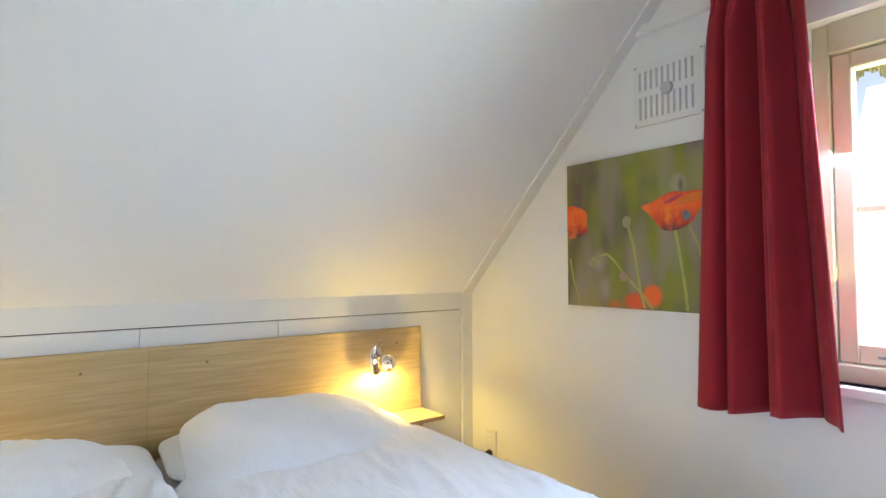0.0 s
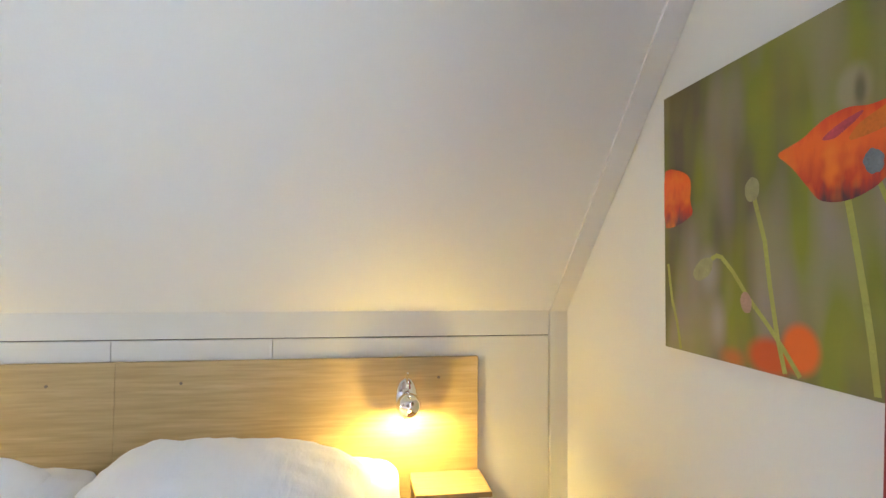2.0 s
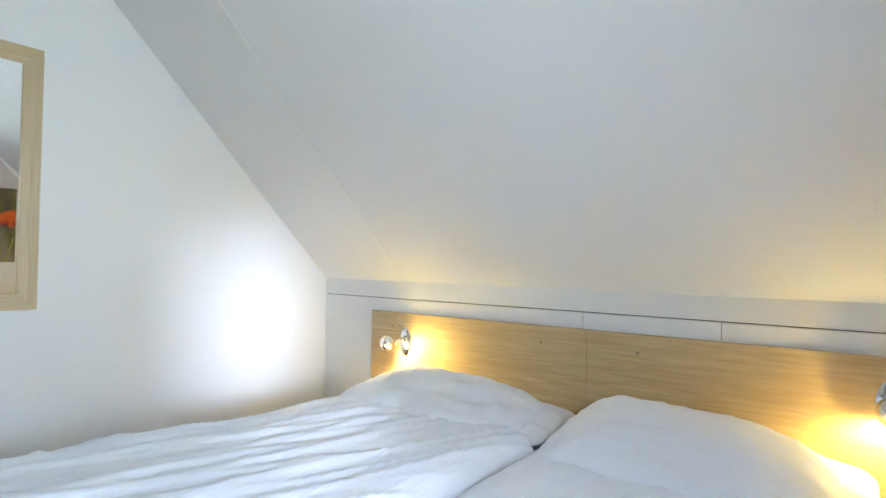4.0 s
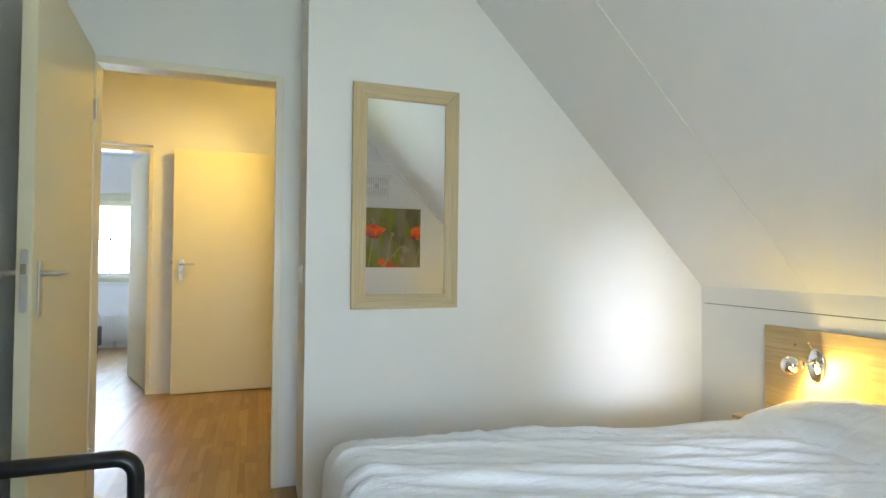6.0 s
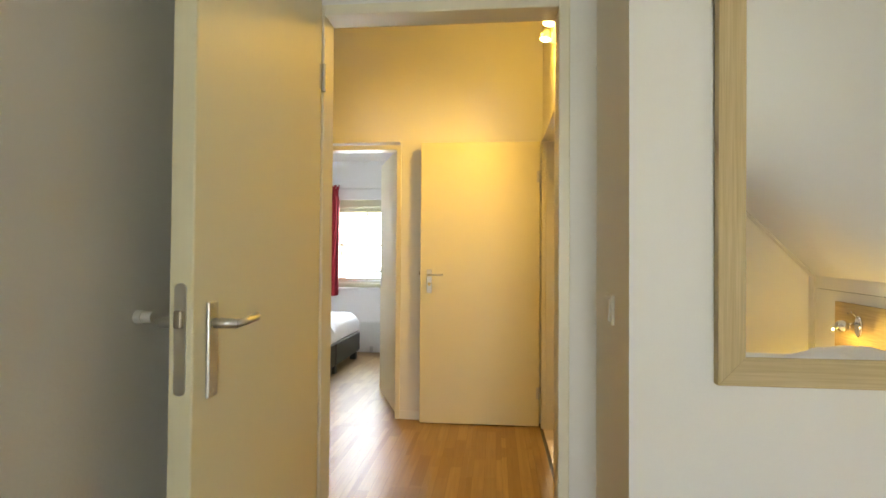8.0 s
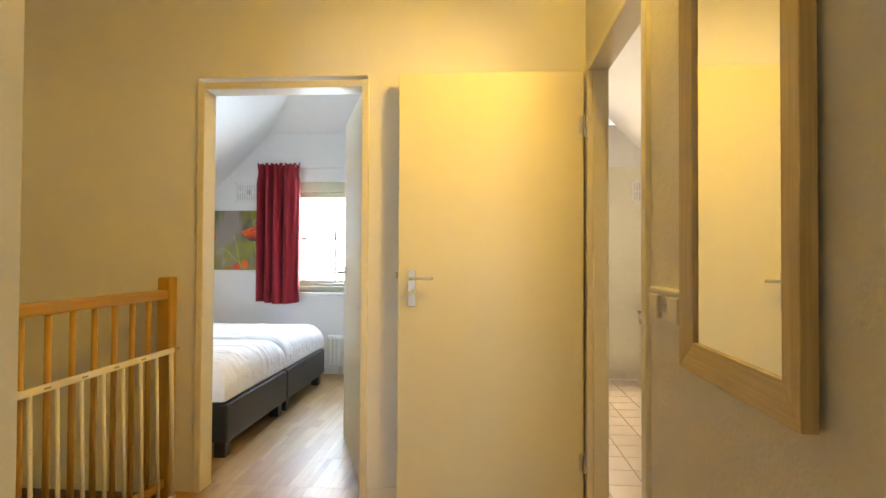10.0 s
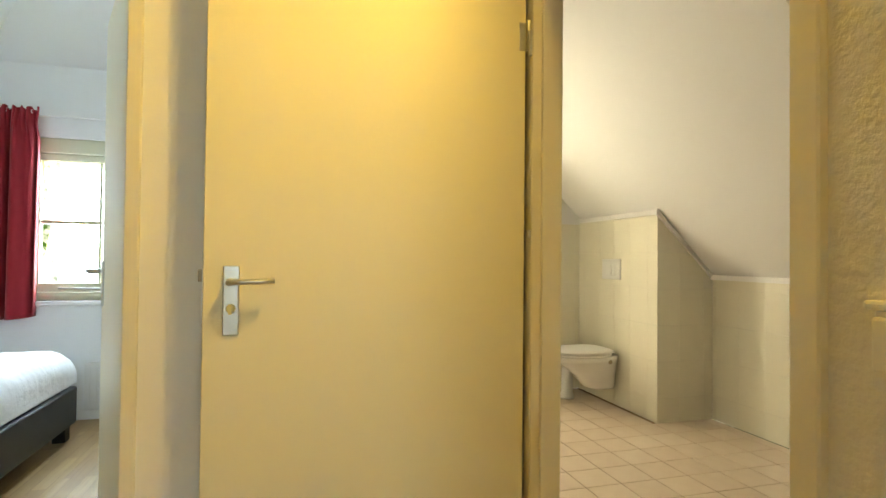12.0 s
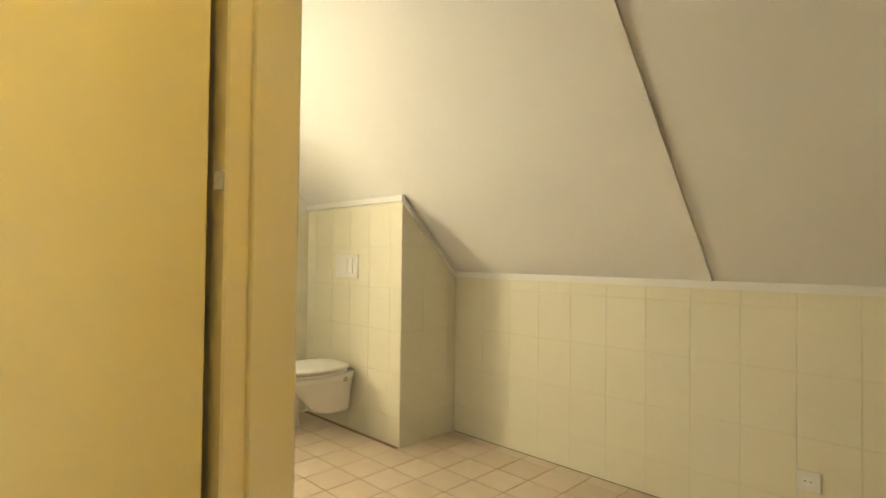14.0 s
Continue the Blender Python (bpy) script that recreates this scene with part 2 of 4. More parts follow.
PINEX = wood("varnished_pine_rail", (0.62, 0.39, 0.09), (0.47, 0.26, 0.048), "x", 0.35, 34, coat=0.3)
LAMINATE = laminate("oak_strip_laminate")
CHROME = plain("chrome", (0.82, 0.82, 0.82), 0.08, 1.0, var=0.01, relief=0)
ALU = plain("brushed_aluminium", (0.68, 0.68, 0.66), 0.32, 1.0, var=0.04, relief=0.0001)
BRASS = plain("worn_brass", (0.68, 0.48, 0.17), 0.3, 1.0, var=0.1, relief=0)
CAPBROWN = plain("screw_cap_brown", (0.26, 0.20, 0.14), 0.5, var=0.1, relief=0)
PEWTER = plain("antique_metal", (0.42, 0.36, 0.28), 0.35, 1.0, var=0.1, relief=0)
LINEN = fabric("white_cotton", (0.89, 0.90, 0.94), 700, 0.02, 0.85, 0.2, crease=0.02)
CURTAIN = fabric("wine_red_curtain_cloth", (0.36, 0.010, 0.022), 500, 0.2, 0.85, 0.06)
BLACKLEATHER = plain("black_leatherette", (0.030, 0.033, 0.036), 0.42, var=0.15, scale=6, grain=260, relief=0.0008)
BLACK = plain("black_plastic", (0.018, 0.018, 0.019), 0.38, var=0.1, relief=0.0002)
WHITEPLASTIC = plain("white_plastic", (0.80, 0.79, 0.75), 0.35, var=0.02, relief=0)
CERAMIC = plain("white_ceramic", (0.85, 0.84, 0.80), 0.08, var=0.01, relief=0, coat=0.3)
TILE = plain("glazed_cream_wall_tile", (0.83, 0.79, 0.64), 0.18, var=0.02, scale=5, relief=0)
GROUT = plain("pale_grout", (0.79, 0.75, 0.63), 0.85, var=0.06, scale=9, relief=0.0005)
FLOORGROUT = plain("brown_floor_grout", (0.36, 0.24, 0.15), 0.9, var=0.1, scale=9, relief=0.0005)
MEADOW = blurred_meadow("printed_meadow")
THATCH = wood("grey_straw_thatch", (0.42, 0.36, 0.24), (0.22, 0.18, 0.11), "z", 0.9, 60)
PETAL = printed_petals("printed_poppy_petal")
PETALRIM = plain("printed_petal_rim", (0.86, 0.20, 0.012), 0.5, var=0.16, scale=22, relief=0)
PETALPALE = plain("printed_soft_poppy", (0.50, 0.30, 0.24), 0.5, var=0.25, scale=30, relief=0)
PETALPINK = plain("printed_petal_pink", (0.70, 0.07, 0.10), 0.5, var=0.25, scale=25, relief=0)
STEM = plain("printed_stem", (0.46, 0.46, 0.10), 0.5, var=0.2, scale=18, relief=0)
BUD = plain("printed_bud", (0.42, 0.40, 0.20), 0.5, var=0.25, scale=30, relief=0)
SEEDPOD = plain("printed_grey_pod", (0.22, 0.26, 0.30), 0.5, var=0.25, scale=30, relief=0)
MIRROR = plain("mirror_silver", (0.93, 0.94, 0.93), 0.0, 1.0, var=0.0, relief=0)
GLASS = clear_glass("window_glass")
BACKDROP = daylight_backdrop("glowing_garden_card")
BULB = glow("warm_bulb", (1.0, 0.80, 0.45), 12.0)
PAPER = plain("white_paper", (0.85, 0.84, 0.82), 0.9, var=0.03, relief=0.0003)
VENTDARK = plain("vent_slot_shade", (0.60, 0.60, 0.60), 0.9, var=0.1)
GROUND = plain("lawn_green", (0.07, 0.12, 0.03), 0.95, var=0.3, scale=2, grain=40, relief=0.01)


def floor_tile_material():
    m, nt, b = nodes_of("beige_floor_tile")
    a, f = noise_tex(nt, 7.0, 4), noise_tex(nt, 60.0, 3)
    oi = nt.nodes.new("ShaderNodeObjectInfo")
    base = mix(nt, ramp(nt, oi.outputs["Random"], 0, 1), (0.66, 0.53, 0.40), (0.72, 0.60, 0.47))
    c = mix(nt, ramp(nt, a.outputs[0], 0.3, 0.7), mix(nt, 0.25, base, (0.50, 0.36, 0.26)), base)
    nt.links.new(c, b.inputs["Base Color"])
    b.inputs["Roughness"].default_value = 0.32
    bump(nt, b, f.outputs[0], 0.2, 0.0005)
    return m


FLOORTILE = floor_tile_material()

# ---- mesh helpers ----


def link(name, bm, material, smooth=False):
    me = bpy.data.meshes.new(name)
    bmesh.ops.recalc_face_normals(bm, faces=bm.faces)
    bm.to_mesh(me)
    bm.free()
    if material:
        me.materials.append(material)
    if smooth:
        for p in me.polygons:
            p.use_smooth = True
    return new(name, me)


def part(name, bm, material, parent, label="", smooth=False):
    o = link(name, bm, material, smooth)
    o.parent = parent
    if label:
        tagged(o, label)
    return o


def thing(name, label, category, at=(0, 0, 0), rz=0.0, group="", kind=""):
    o = new(name)
    o.matrix_world = pose(*at, 0, 0, rz)
    return tagged(o, label, category, group, kind)


def solid(name, bm, material, label, category="", kind="structure", smooth=False, group=""):
    return tagged(link(name, bm, material, smooth), label, category, group, kind)


def box(bm, x0, x1, y0, y1, z0, z1):
    m = Matrix.Translation(((x0 + x1) / 2, (y0 + y1) / 2, (z0 + z1) / 2)) @ Matrix.Diagonal((x1 - x0, y1 - y0, z1 - z0, 1))
    return bmesh.ops.create_cube(bm, size=1.0, matrix=m)["verts"]


def boxes(*rows):
    bm = bmesh.new()
    for r in rows:
        box(bm, *r)
    return bm


def rbox(x0, x1, y0, y1, z0, z1, r=0.004, seg=2):
    """One box with rounded edges."""
    bm = boxes((x0, x1, y0, y1, z0, z1))
    bmesh.ops.bevel(bm, geom=bm.edges[:], offset=r, segments=seg, profile=0.5, affect="EDGES")
    return bm


def cyl(bm, p0, p1, r0, r1=None, n=20):
    a, b = Vector(p0), Vector(p1)
    d = b - a
    m = Matrix.Translation((a + b) / 2) @ d.to_track_quat("Z", "Y").to_matrix().to_4x4()
    bmesh.ops.create_cone(bm, cap_ends=True, segments=n, radius1=r0, radius2=r0 if r1 is None else r1, depth=d.length, matrix=m)
    return bm


def ball(bm, c, r, s=(1, 1, 1), u=24, v=14):
    bmesh.ops.create_uvsphere(bm, u_segments=u, v_segments=v, radius=r, matrix=Matrix.Translation(c) @ Matrix.Diagonal((*s, 1)))
    return bm


def tube(bm, pts, r, n=10, flat=1.0):
    """A round or flattened bar swept along a line of points."""
    pts = [Vector(p) for p in pts]
    rings = []
    for i, p in enumerate(pts):
        d = (pts[min(i + 1, len(pts) - 1)] - pts[max(i - 1, 0)]).normalized()
        side = d.cross(Vector((0, 0, 1)))
        side = side.normalized() if side.length > 1e-3 else Vector((1, 0, 0))
        up = side.cross(d)
        rings.append([bm.verts.new(p + side * r * math.cos(a) + up * r * flat * math.sin(a)) for a in (2 * math.pi * k / n for k in range(n))])
    for a, b in zip(rings, rings[1:]):
        for k in range(n):
            bm.faces.new((a[k], a[(k + 1) % n], b[(k + 1) % n], b[k]))
    bm.faces.new(rings[0])
    bm.faces.new(rings[-1])
    return bm


def arc(c, r, a0, a1, n, plane="xz"):
    out = []
    for k in range(n + 1):
        a = radians(a0 + (a1 - a0) * k / n)
        u, v = r * math.cos(a), r * math.sin(a)
        out.append({"xz": (c[0] + u, c[1], c[2] + v), "yz": (c[0], c[1] + u, c[2] + v), "xy": (c[0] + u, c[1] + v, c[2])}[plane])
    return out


def prism(points, off):
    """A slab: a polygon and its copy moved by off."""
    bm = bmesh.new()
    a = [bm.verts.new(p) for p in points]
    b = [bm.verts.new(Vector(p) + Vector(off)) for p in points]
    bm.faces.new(a)
    bm.faces.new(b)
    for i in range(len(a)):
        j = (i + 1) % len(a)
        bm.faces.new((a[i], a[j], b[j], b[i]))
    return bm


def sheet(fn, nu, nv, close=False):
    """A grid of points fn(u, v)."""
    bm = bmesh.new()
    g = [[bm.verts.new(fn(i / nu, j / nv)) for j in range(nv + 1)] for i in range(nu + 1)]
    for i in range(nu):
        for j in range(nv):
            bm.faces.new((g[i][j], g[i + 1][j], g[i + 1][j + 1], g[i][j + 1]))
    return bm


def loft(rings, cap=True):
    bm = bmesh.new()
    rs = [[bm.verts.new(p) for p in r] for r in rings]
    n = len(rs[0])
    for a, b in zip(rs, rs[1:]):
        for k in range(n):
            bm.faces.new((a[k], a[(k + 1) % n], b[(k + 1) % n], b[k]))
    if cap:
        bm.faces.new(rs[0])
        bm.faces.new(rs[-1])
    return bm

# ---- structure: the attic floor under a hipped roof ----
EAST, WEST, SOUTH = 3.25, -5.29, -3.15
HALL_W, HALL_N, HALL_E = -2.60, -2.15, -0.41
HALL_F = -2.128  # face of the landing's north wall
HIP = 2.41


def roof(name, pts, label):
    n = (Vector(pts[1]) - Vector(pts[0])).cross(Vector(pts[2]) - Vector(pts[0])).normalized()
    if n.z < 0:
        n = -n
    return solid(name, prism(pts, n * 0.14), CEIL, label, "ceiling")


R = 0.98  # height of the roof slope at the foot of the north side
roof("ceiling", [(0, 0.03, R - 0.03), (EAST, 0.03, R - 0.03), (EAST, R - HIP, HIP), (1.53, SOUTH, R - SOUTH), (0, SOUTH, R - SOUTH)],
     "smooth white sloping ceiling above the double bed")
roof("ceiling", [(EAST, R - HIP, HIP), (EAST, SOUTH, HIP), (1.53, SOUTH, R - SOUTH)], "smooth white hipped ceiling above the gable")
RB = 1.13
roof("ceiling", [(WEST, 0.14, RB - 0.14), (-0.1, 0.14, RB - 0.14), (-0.1, -2.10, RB + 2.10), (WEST, -2.10, RB + 2.10)],
     "smooth white sloping bathroom ceiling")
YS = -6.2
roof("ceiling", [(WEST, YS - 0.03, R - 0.03), (-2.7, YS - 0.03, R - 0.03), (-2.7, SOUTH, R + SOUTH - YS), (WEST + 1.62, SOUTH, R + SOUTH - YS), (WEST, YS + HIP - R, HIP)],
     "smooth white sloping ceiling of the far bedroom")
roof("ceiling", [(WEST, YS + HIP - R, HIP), (WEST, HALL_N, HIP), (WEST + 0.62, HALL_N, HIP + 0.62), (WEST + 1.62, SOUTH, HIP + 1.62)],
     "smooth white hipped ceiling above the far gable")
roof("ceiling", [(WEST + 0.62, HALL_N, HIP + 0.62), (-2.7, HALL_N, HIP + 0.62), (-2.7, SOUTH, HIP + 1.62), (WEST + 1.62, SOUTH, HIP + 1.62)],
     "smooth white north slope of the far bedroom")
solid("ceiling", boxes((HALL_W - 0.1, HALL_E + 0.0, -5.3, HALL_N + 0.1, 2.96, 3.08)), CEIL, "flat white ceiling over the landing", "ceiling")


def wall_x(name, x0, x1, y0, y1, top, holes, material, label, breaks=()):
    """A wall that runs along y, with openings (ya, yb, za, zb); top is a height or a function of y."""
    bm = bmesh.new()
    ys = sorted({y0, y1, *breaks, *[h[0] for h in holes], *[h[1] for h in holes]})
    f = top if callable(top) else (lambda y: top)
    for a, b in zip(ys, ys[1:]):
        mid = (a + b) / 2
        spans, z = [], 0.0
        for h in holes:
            if h[0] <= mid <= h[1]:
                spans.append((z, h[2]))
                z = h[3]
        for s, e in spans:
            if e - s > 1e-3:
                box(bm, x0, x1, a, b, s, e)
        for v in box(bm, x0, x1, a, b, z, z + 1):
            if v.co.z > z + 0.5:
                v.co.z = f(v.co.y)
    bmesh.ops.remove_doubles(bm, verts=bm.verts[:], dist=0.0005)
    return solid(name, bm, material, label, "wall")


def wall_y(name, y0, y1, x0, x1, top, holes, material, label):
    bm = bmesh.new()
    xs = sorted({x0, x1, *[h[0] for h in holes], *[h[1] for h in holes]})
    for a, b in zip(xs, xs[1:]):
        mid, z = (a + b) / 2, 0.0
        for h in holes:
            if h[0] <= mid <= h[1]:
                if h[2] > z:
                    box(bm, a, b, y0, y1, z, h[2])
                z = h[3]
        box(bm, a, b, y0, y1, z, top)
    return solid(name, bm, material, label, "wall")


W1 = (-2.47, -1.67, 0.77, 1.885)   # east gable window
W2 = (-4.56, -3.67, 0.81, 1.925)   # west gable, bedroom
W3 = (-2.02, -1.42, 0.81, 1.925)   # west gable, bathroom
wall_x("wall_east", EAST, EAST + 0.22, SOUTH - 0.1, 0.1, lambda y: min(HIP + 0.02, R + 0.05 - y), [W1], PAINT, "white painted gable wall with a window", (R + 0.03 - HIP,))
bm = boxes((0, 3.25, 0.012, 0.11, 0, 1.02))
wall_n = solid("wall_north", bm, GAP, "low knee wall behind the headboard clad in white panels", "wall")
for nm, b in (("panel", (0.0, 1.6235, -0.004, 0.012, 0.0, 0.8885)), ("panel", (1.6265, 2.1545, -0.004, 0.012, 0.0, 0.8885)),
              ("panel", (2.1575, 3.178, -0.004, 0.012, 0.0, 0.8885)), ("panel", (0.0, 3.178, -0.006, 0.012, 0.8935, 1.02))):
    part(nm, boxes(b), TRIM, wall_n)
part("corner_board", boxes((3.182, EAST, -0.016, 0.012, 0, 1.0)), TRIM, wall_n)
wall_x("wall_west", -0.10, 0.0, HALL_N, 0.13, lambda y: R + 0.10 - y, [], PAINT, "white painted wall with the oak framed mirror")
wall_x("wall_door", HALL_E - 0.10, HALL_E, SOUTH, HALL_N, 4.2, [(-3.06, -2.24, 0.0, 2.015)], PAINT, "white painted wall round the bedroom door")
wall_y("wall_south", SOUTH - 0.1, SOUTH, HALL_E, EAST, 4.2, [], PAINT, "white painted wall with a coat rack")
wall_y("wall_recess_north", HALL_N, HALL_N + 0.10, HALL_E - 0.10, -0.1, 3.2, [], PAINT, "white painted side of the bedroom door recess")
wall_y("wall_hall_north", HALL_F, -2.05, HALL_W, HALL_E - 0.10, 3.2, [(-2.53, -1.635, 0.0, 2.05)], PLASTER, "rough white plaster wall beside the bathroom door")
wall_y("wall_bath_south", HALL_N, HALL_N + 0.10, WEST, HALL_W, 3.2, [], PAINT, "white wall between bathroom and far bedroom")
wall_x("wall_hall_west", HALL_W - 0.10, HALL_W, -6.25, HALL_N, 4.2, [(-4.03, -3.175, 0.0, 2.05)], PAINT, "white painted landing wall with a doorway")
wall_x("wall_hall_east", HALL_E - 0.10, HALL_E, -5.3, SOUTH, 3.1, [], PAINT, "plain white landing wall beside the stairwell")
wall_y("wall_hall_south", -5.3, -5.2, HALL_W, HALL_E, 3.1, [], PAINT, "plain white stairwell wall")
wall_x("wall_gable_west", WEST - 0.22, WEST, -6.3, 0.2, lambda y: min(HIP + 0.05, RB + 0.05 - y, y - YS + R + 0.05), [W2, W3], PAINT,
       "white painted far gable wall with two windows", (RB - HIP, YS + HIP - R))
wall_y("wall_far_south", YS - 0.1, YS, WEST, HALL_W, 1.02, [], PAINT, "low white knee wall in the far bedroom")
bath_n = wall_y("wall_bath_north", 0.11, 0.21, WEST, -0.1, 1.06, [], GROUT, "low tiled knee wall of the bathroom")
wall_x("wall_bath_east", -0.14, -0.10, HALL_N + 0.1, 0.11, lambda y: RB + 0.02 - y, [], PAINT, "plain white end wall of the bathroom")

# slope and corner boards
for x0, x1, deep in ((0.565, 0.615, 0.003), (3.182, EAST - 0.002, 0.009)):
    s = math.sqrt(0.5)
    solid("trim", prism([(x0, 0.0, R), (x1, 0.0, R), (x1, -1.41, R + 1.41), (x0, -1.41, R + 1.41)], (0, -deep * s, -deep * s)), TRIM,
          "white painted board along the sloping ceiling", "trim")
solid("trim", prism([(-2.752, 0.11, RB - 0.11), (-2.676, 0.11, RB - 0.11), (-2.676, -2.0, RB + 2.0), (-2.752, -2.0, RB + 2.0)], (0, -0.010, -0.010)), TRIM,
      "white painted batten on the bathroom slope", "trim")
# bathroom pipe boxing with the toilet
BX, BY = -4.248, -0.355
bxg = solid("wall_boxing", prism([(WEST, BY, 0), (WEST, 0.11, 0), (WEST, 0.11, RB - 0.10), (WEST, BY, RB - BY + 0.01)], (BX - WEST, 0, 0)), GROUT,
            "tiled boxing wall that carries the toilet", "wall")
solid("trim", boxes((BX, -0.11, 0.086, 0.11, 0.993, 1.028)), TRIM, "white moulding above the bathroom tiles", "trim")
solid("trim", boxes((WEST, BX + 0.02, BY - 0.022, BY, 1.447, 1.482)), TRIM, "white moulding on top of the toilet boxing", "trim")
solid("trim", prism([(BX, BY - 0.02, RB - BY - 0.035), (BX, 0.10, 0.995), (BX, 0.10, 1.03), (BX, BY - 0.02, RB - BY)], (0.02, 0, 0)), TRIM,
      "white moulding running down the boxing", "trim")

# floors
floor = solid("floor", boxes((HALL_W - 0.1, EAST, -4.16, 0.0, -0.20, -0.012), (WEST, HALL_W, YS, HALL_N, -0.20, -0.012)), GAP,
              "oak strip laminate floor", "floor")
bath_floor = solid("floor_bath", boxes((WEST, -0.1, HALL_N + 0.02, 0.11, -0.12, -0.003)), FLOORGROUT, "beige square tiled bathroom floor", "floor")
solid("stairwell_floor", boxes((HALL_W - 0.1, HALL_E, -5.3, -4.16, -2.75, -2.65)), PINEX, "floor at the foot of the stairwell", "floor")
solid("stairwell_wall", boxes((HALL_W - 0.1, HALL_W, -5.3, -4.16, -2.65, 0), (HALL_E - 0.1, HALL_E, -5.3, -4.16, -2.65, 0), (HALL_W, HALL_E - 0.1, -5.3, -5.2, -2.65, 0),
                              (HALL_W, HALL_E - 0.1, -4.16, -4.06, -2.65, -0.21)), PAINT, "plain white walls down the stairwell", "wall")
solid("ground", boxes((-400, 400, -400, 400, -3.0, -2.8)), GROUND, "green lawn round the house", "ground")
# self-glowing cards outside the gables; daylight on the leaves is in their colour
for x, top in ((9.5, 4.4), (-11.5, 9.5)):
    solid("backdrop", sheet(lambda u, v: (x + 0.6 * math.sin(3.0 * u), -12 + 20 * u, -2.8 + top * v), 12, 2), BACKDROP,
          "glowing backdrop card of garden trees and sky beyond the window", "backdrop")

# skirting
for b in ((WEST, WEST + 0.014, YS, HALL_N, 0, 0.06), (0.0, 0.012, HALL_N, 0.0, 0, 0.06), (HALL_W, HALL_W + 0.012, -3.15, -2.2, 0, 0.06),
          (-1.630, HALL_E - 0.1, HALL_F - 0.012, HALL_F, 0, 0.06), (HALL_E, EAST, SOUTH, SOUTH + 0.012, 0, 0.06), (EAST - 0.012, EAST, SOUTH, -0.02, 0, 0.06)):
    solid("baseboard", boxes(b), TRIM, "low white skirting board", "baseboard")

# ---- doors ----


def door_frame_x(x0, x1, ya, yb, top, label):
    """Frame in a wall that runs along y: jambs, head and a stop bead."""
    o = thing("door_frame", label, "door frame", kind="structure")
    w = 0.035
    part("jamb", rbox(x0, x1, ya - w, ya, 0, top + w, 0.003, 1), FRAMEPAINT, o)
    part("jamb", rbox(x0, x1, yb, yb + w, 0, top + w, 0.003, 1), FRAMEPAINT, o)
    part("head", rbox(x0, x1, ya, yb, top, top + w, 0.003, 1), FRAMEPAINT, o)
    return o


def lever_set(parent, side, x, plate, lockmat):
    """Escutcheon plate, lever and lock on one face of a leaf; side is +1 or -1 along local y."""
    y = 0.0 if side > 0 else -0.04
    h = part("door_handle", rbox(x - 0.019, x + 0.019, min(y, y + side * 0.007), max(y, y + side * 0.007), 0.935, 1.105, 0.003), plate, parent, "aluminium lever handle on a plate")
    bm = bmesh.new()
    cyl(bm, (x, y, 1.066), (x, y + side * 0.05, 1.066), 0.0095, n=16)
    tube(bm, [(x + 0.006, y + side * 0.05, 1.066), (x - 0.03, y + side * 0.053, 1.067), (x - 0.075, y + side * 0.053, 1.068), (x - 0.10, y + side * 0.045, 1.069)], 0.0095, 10, 0.75)
    part("lever", bm, ALU, h, "", True)
    bm = bmesh.new()
    cyl(bm, (x, y + side * 0.006, 1.0), (x, y + side * 0.016, 1.0), 0.012, 0.010, 16)
    box(bm, x - 0.004, x + 0.004, y + min(side * 0.006, side * 0.026), y + max(side * 0.006, side * 0.026), 0.988, 1.012)
    if lockmat:
        part("lock_turn", bm, lockmat, h, "brass lock turn")
    else:
        bm.free()
    for z in (0.945, 1.095):
        bm = bmesh.new()
        cyl(bm, (x, y + side * 0.006, z), (x, y + side * 0.0085, z), 0.004, n=8)
        part("screw", bm, ALU, h)


def capsule_plate(x0, x1, y0, y1, z0, z1):
    """A thin upright plate with round ends."""
    r, c = (y1 - y0) / 2, (y0 + y1) / 2
    ring = [(x0, c + r * math.cos(a), z1 - r + r * math.sin(a)) for a in (math.pi * k / 8 for k in range(9))]
    ring += [(x0, c - r * math.cos(a), z0 + r - r * math.sin(a)) for a in (math.pi * k / 8 for k in range(9))]
    return prism(ring, (x1 - x0, 0, 0))


def door(name, label, at, rz, lock_front=None, width=0.83):
    """A flush leaf, hinged at its origin, running along local +x."""
    o = thing(name, label, "door", at, rz, kind="structure")
    part("leaf", rbox(0.0, width, -0.04, 0.0, 0.008, 2.02, 0.002, 1), DOORPAINT, o)
    for s in (1, -1):
        lever_set(o, s, width - 0.065, ALU, lock_front)
    b = part("lock_faceplate", capsule_plate(width - 0.001, width + 0.003, -0.030, -0.010, 0.952, 1.14), ALU, o, "grey steel lock faceplate")
    part("latch", rbox(width + 0.002, width + 0.013, -0.027, -0.013, 1.065, 1.095, 0.003), PEWTER, b)
    for z in (0.24, 1.77):
        bm = bmesh.new()
        cyl(bm, (-0.004, 0.008, z - 0.045), (-0.004, 0.008, z + 0.045), 0.007, n=12)
        box(bm, 0.0, 0.02, -0.001, 0.002, z - 0.04, z + 0.04)
        part("hinge", bm, ALU, o)
    return o


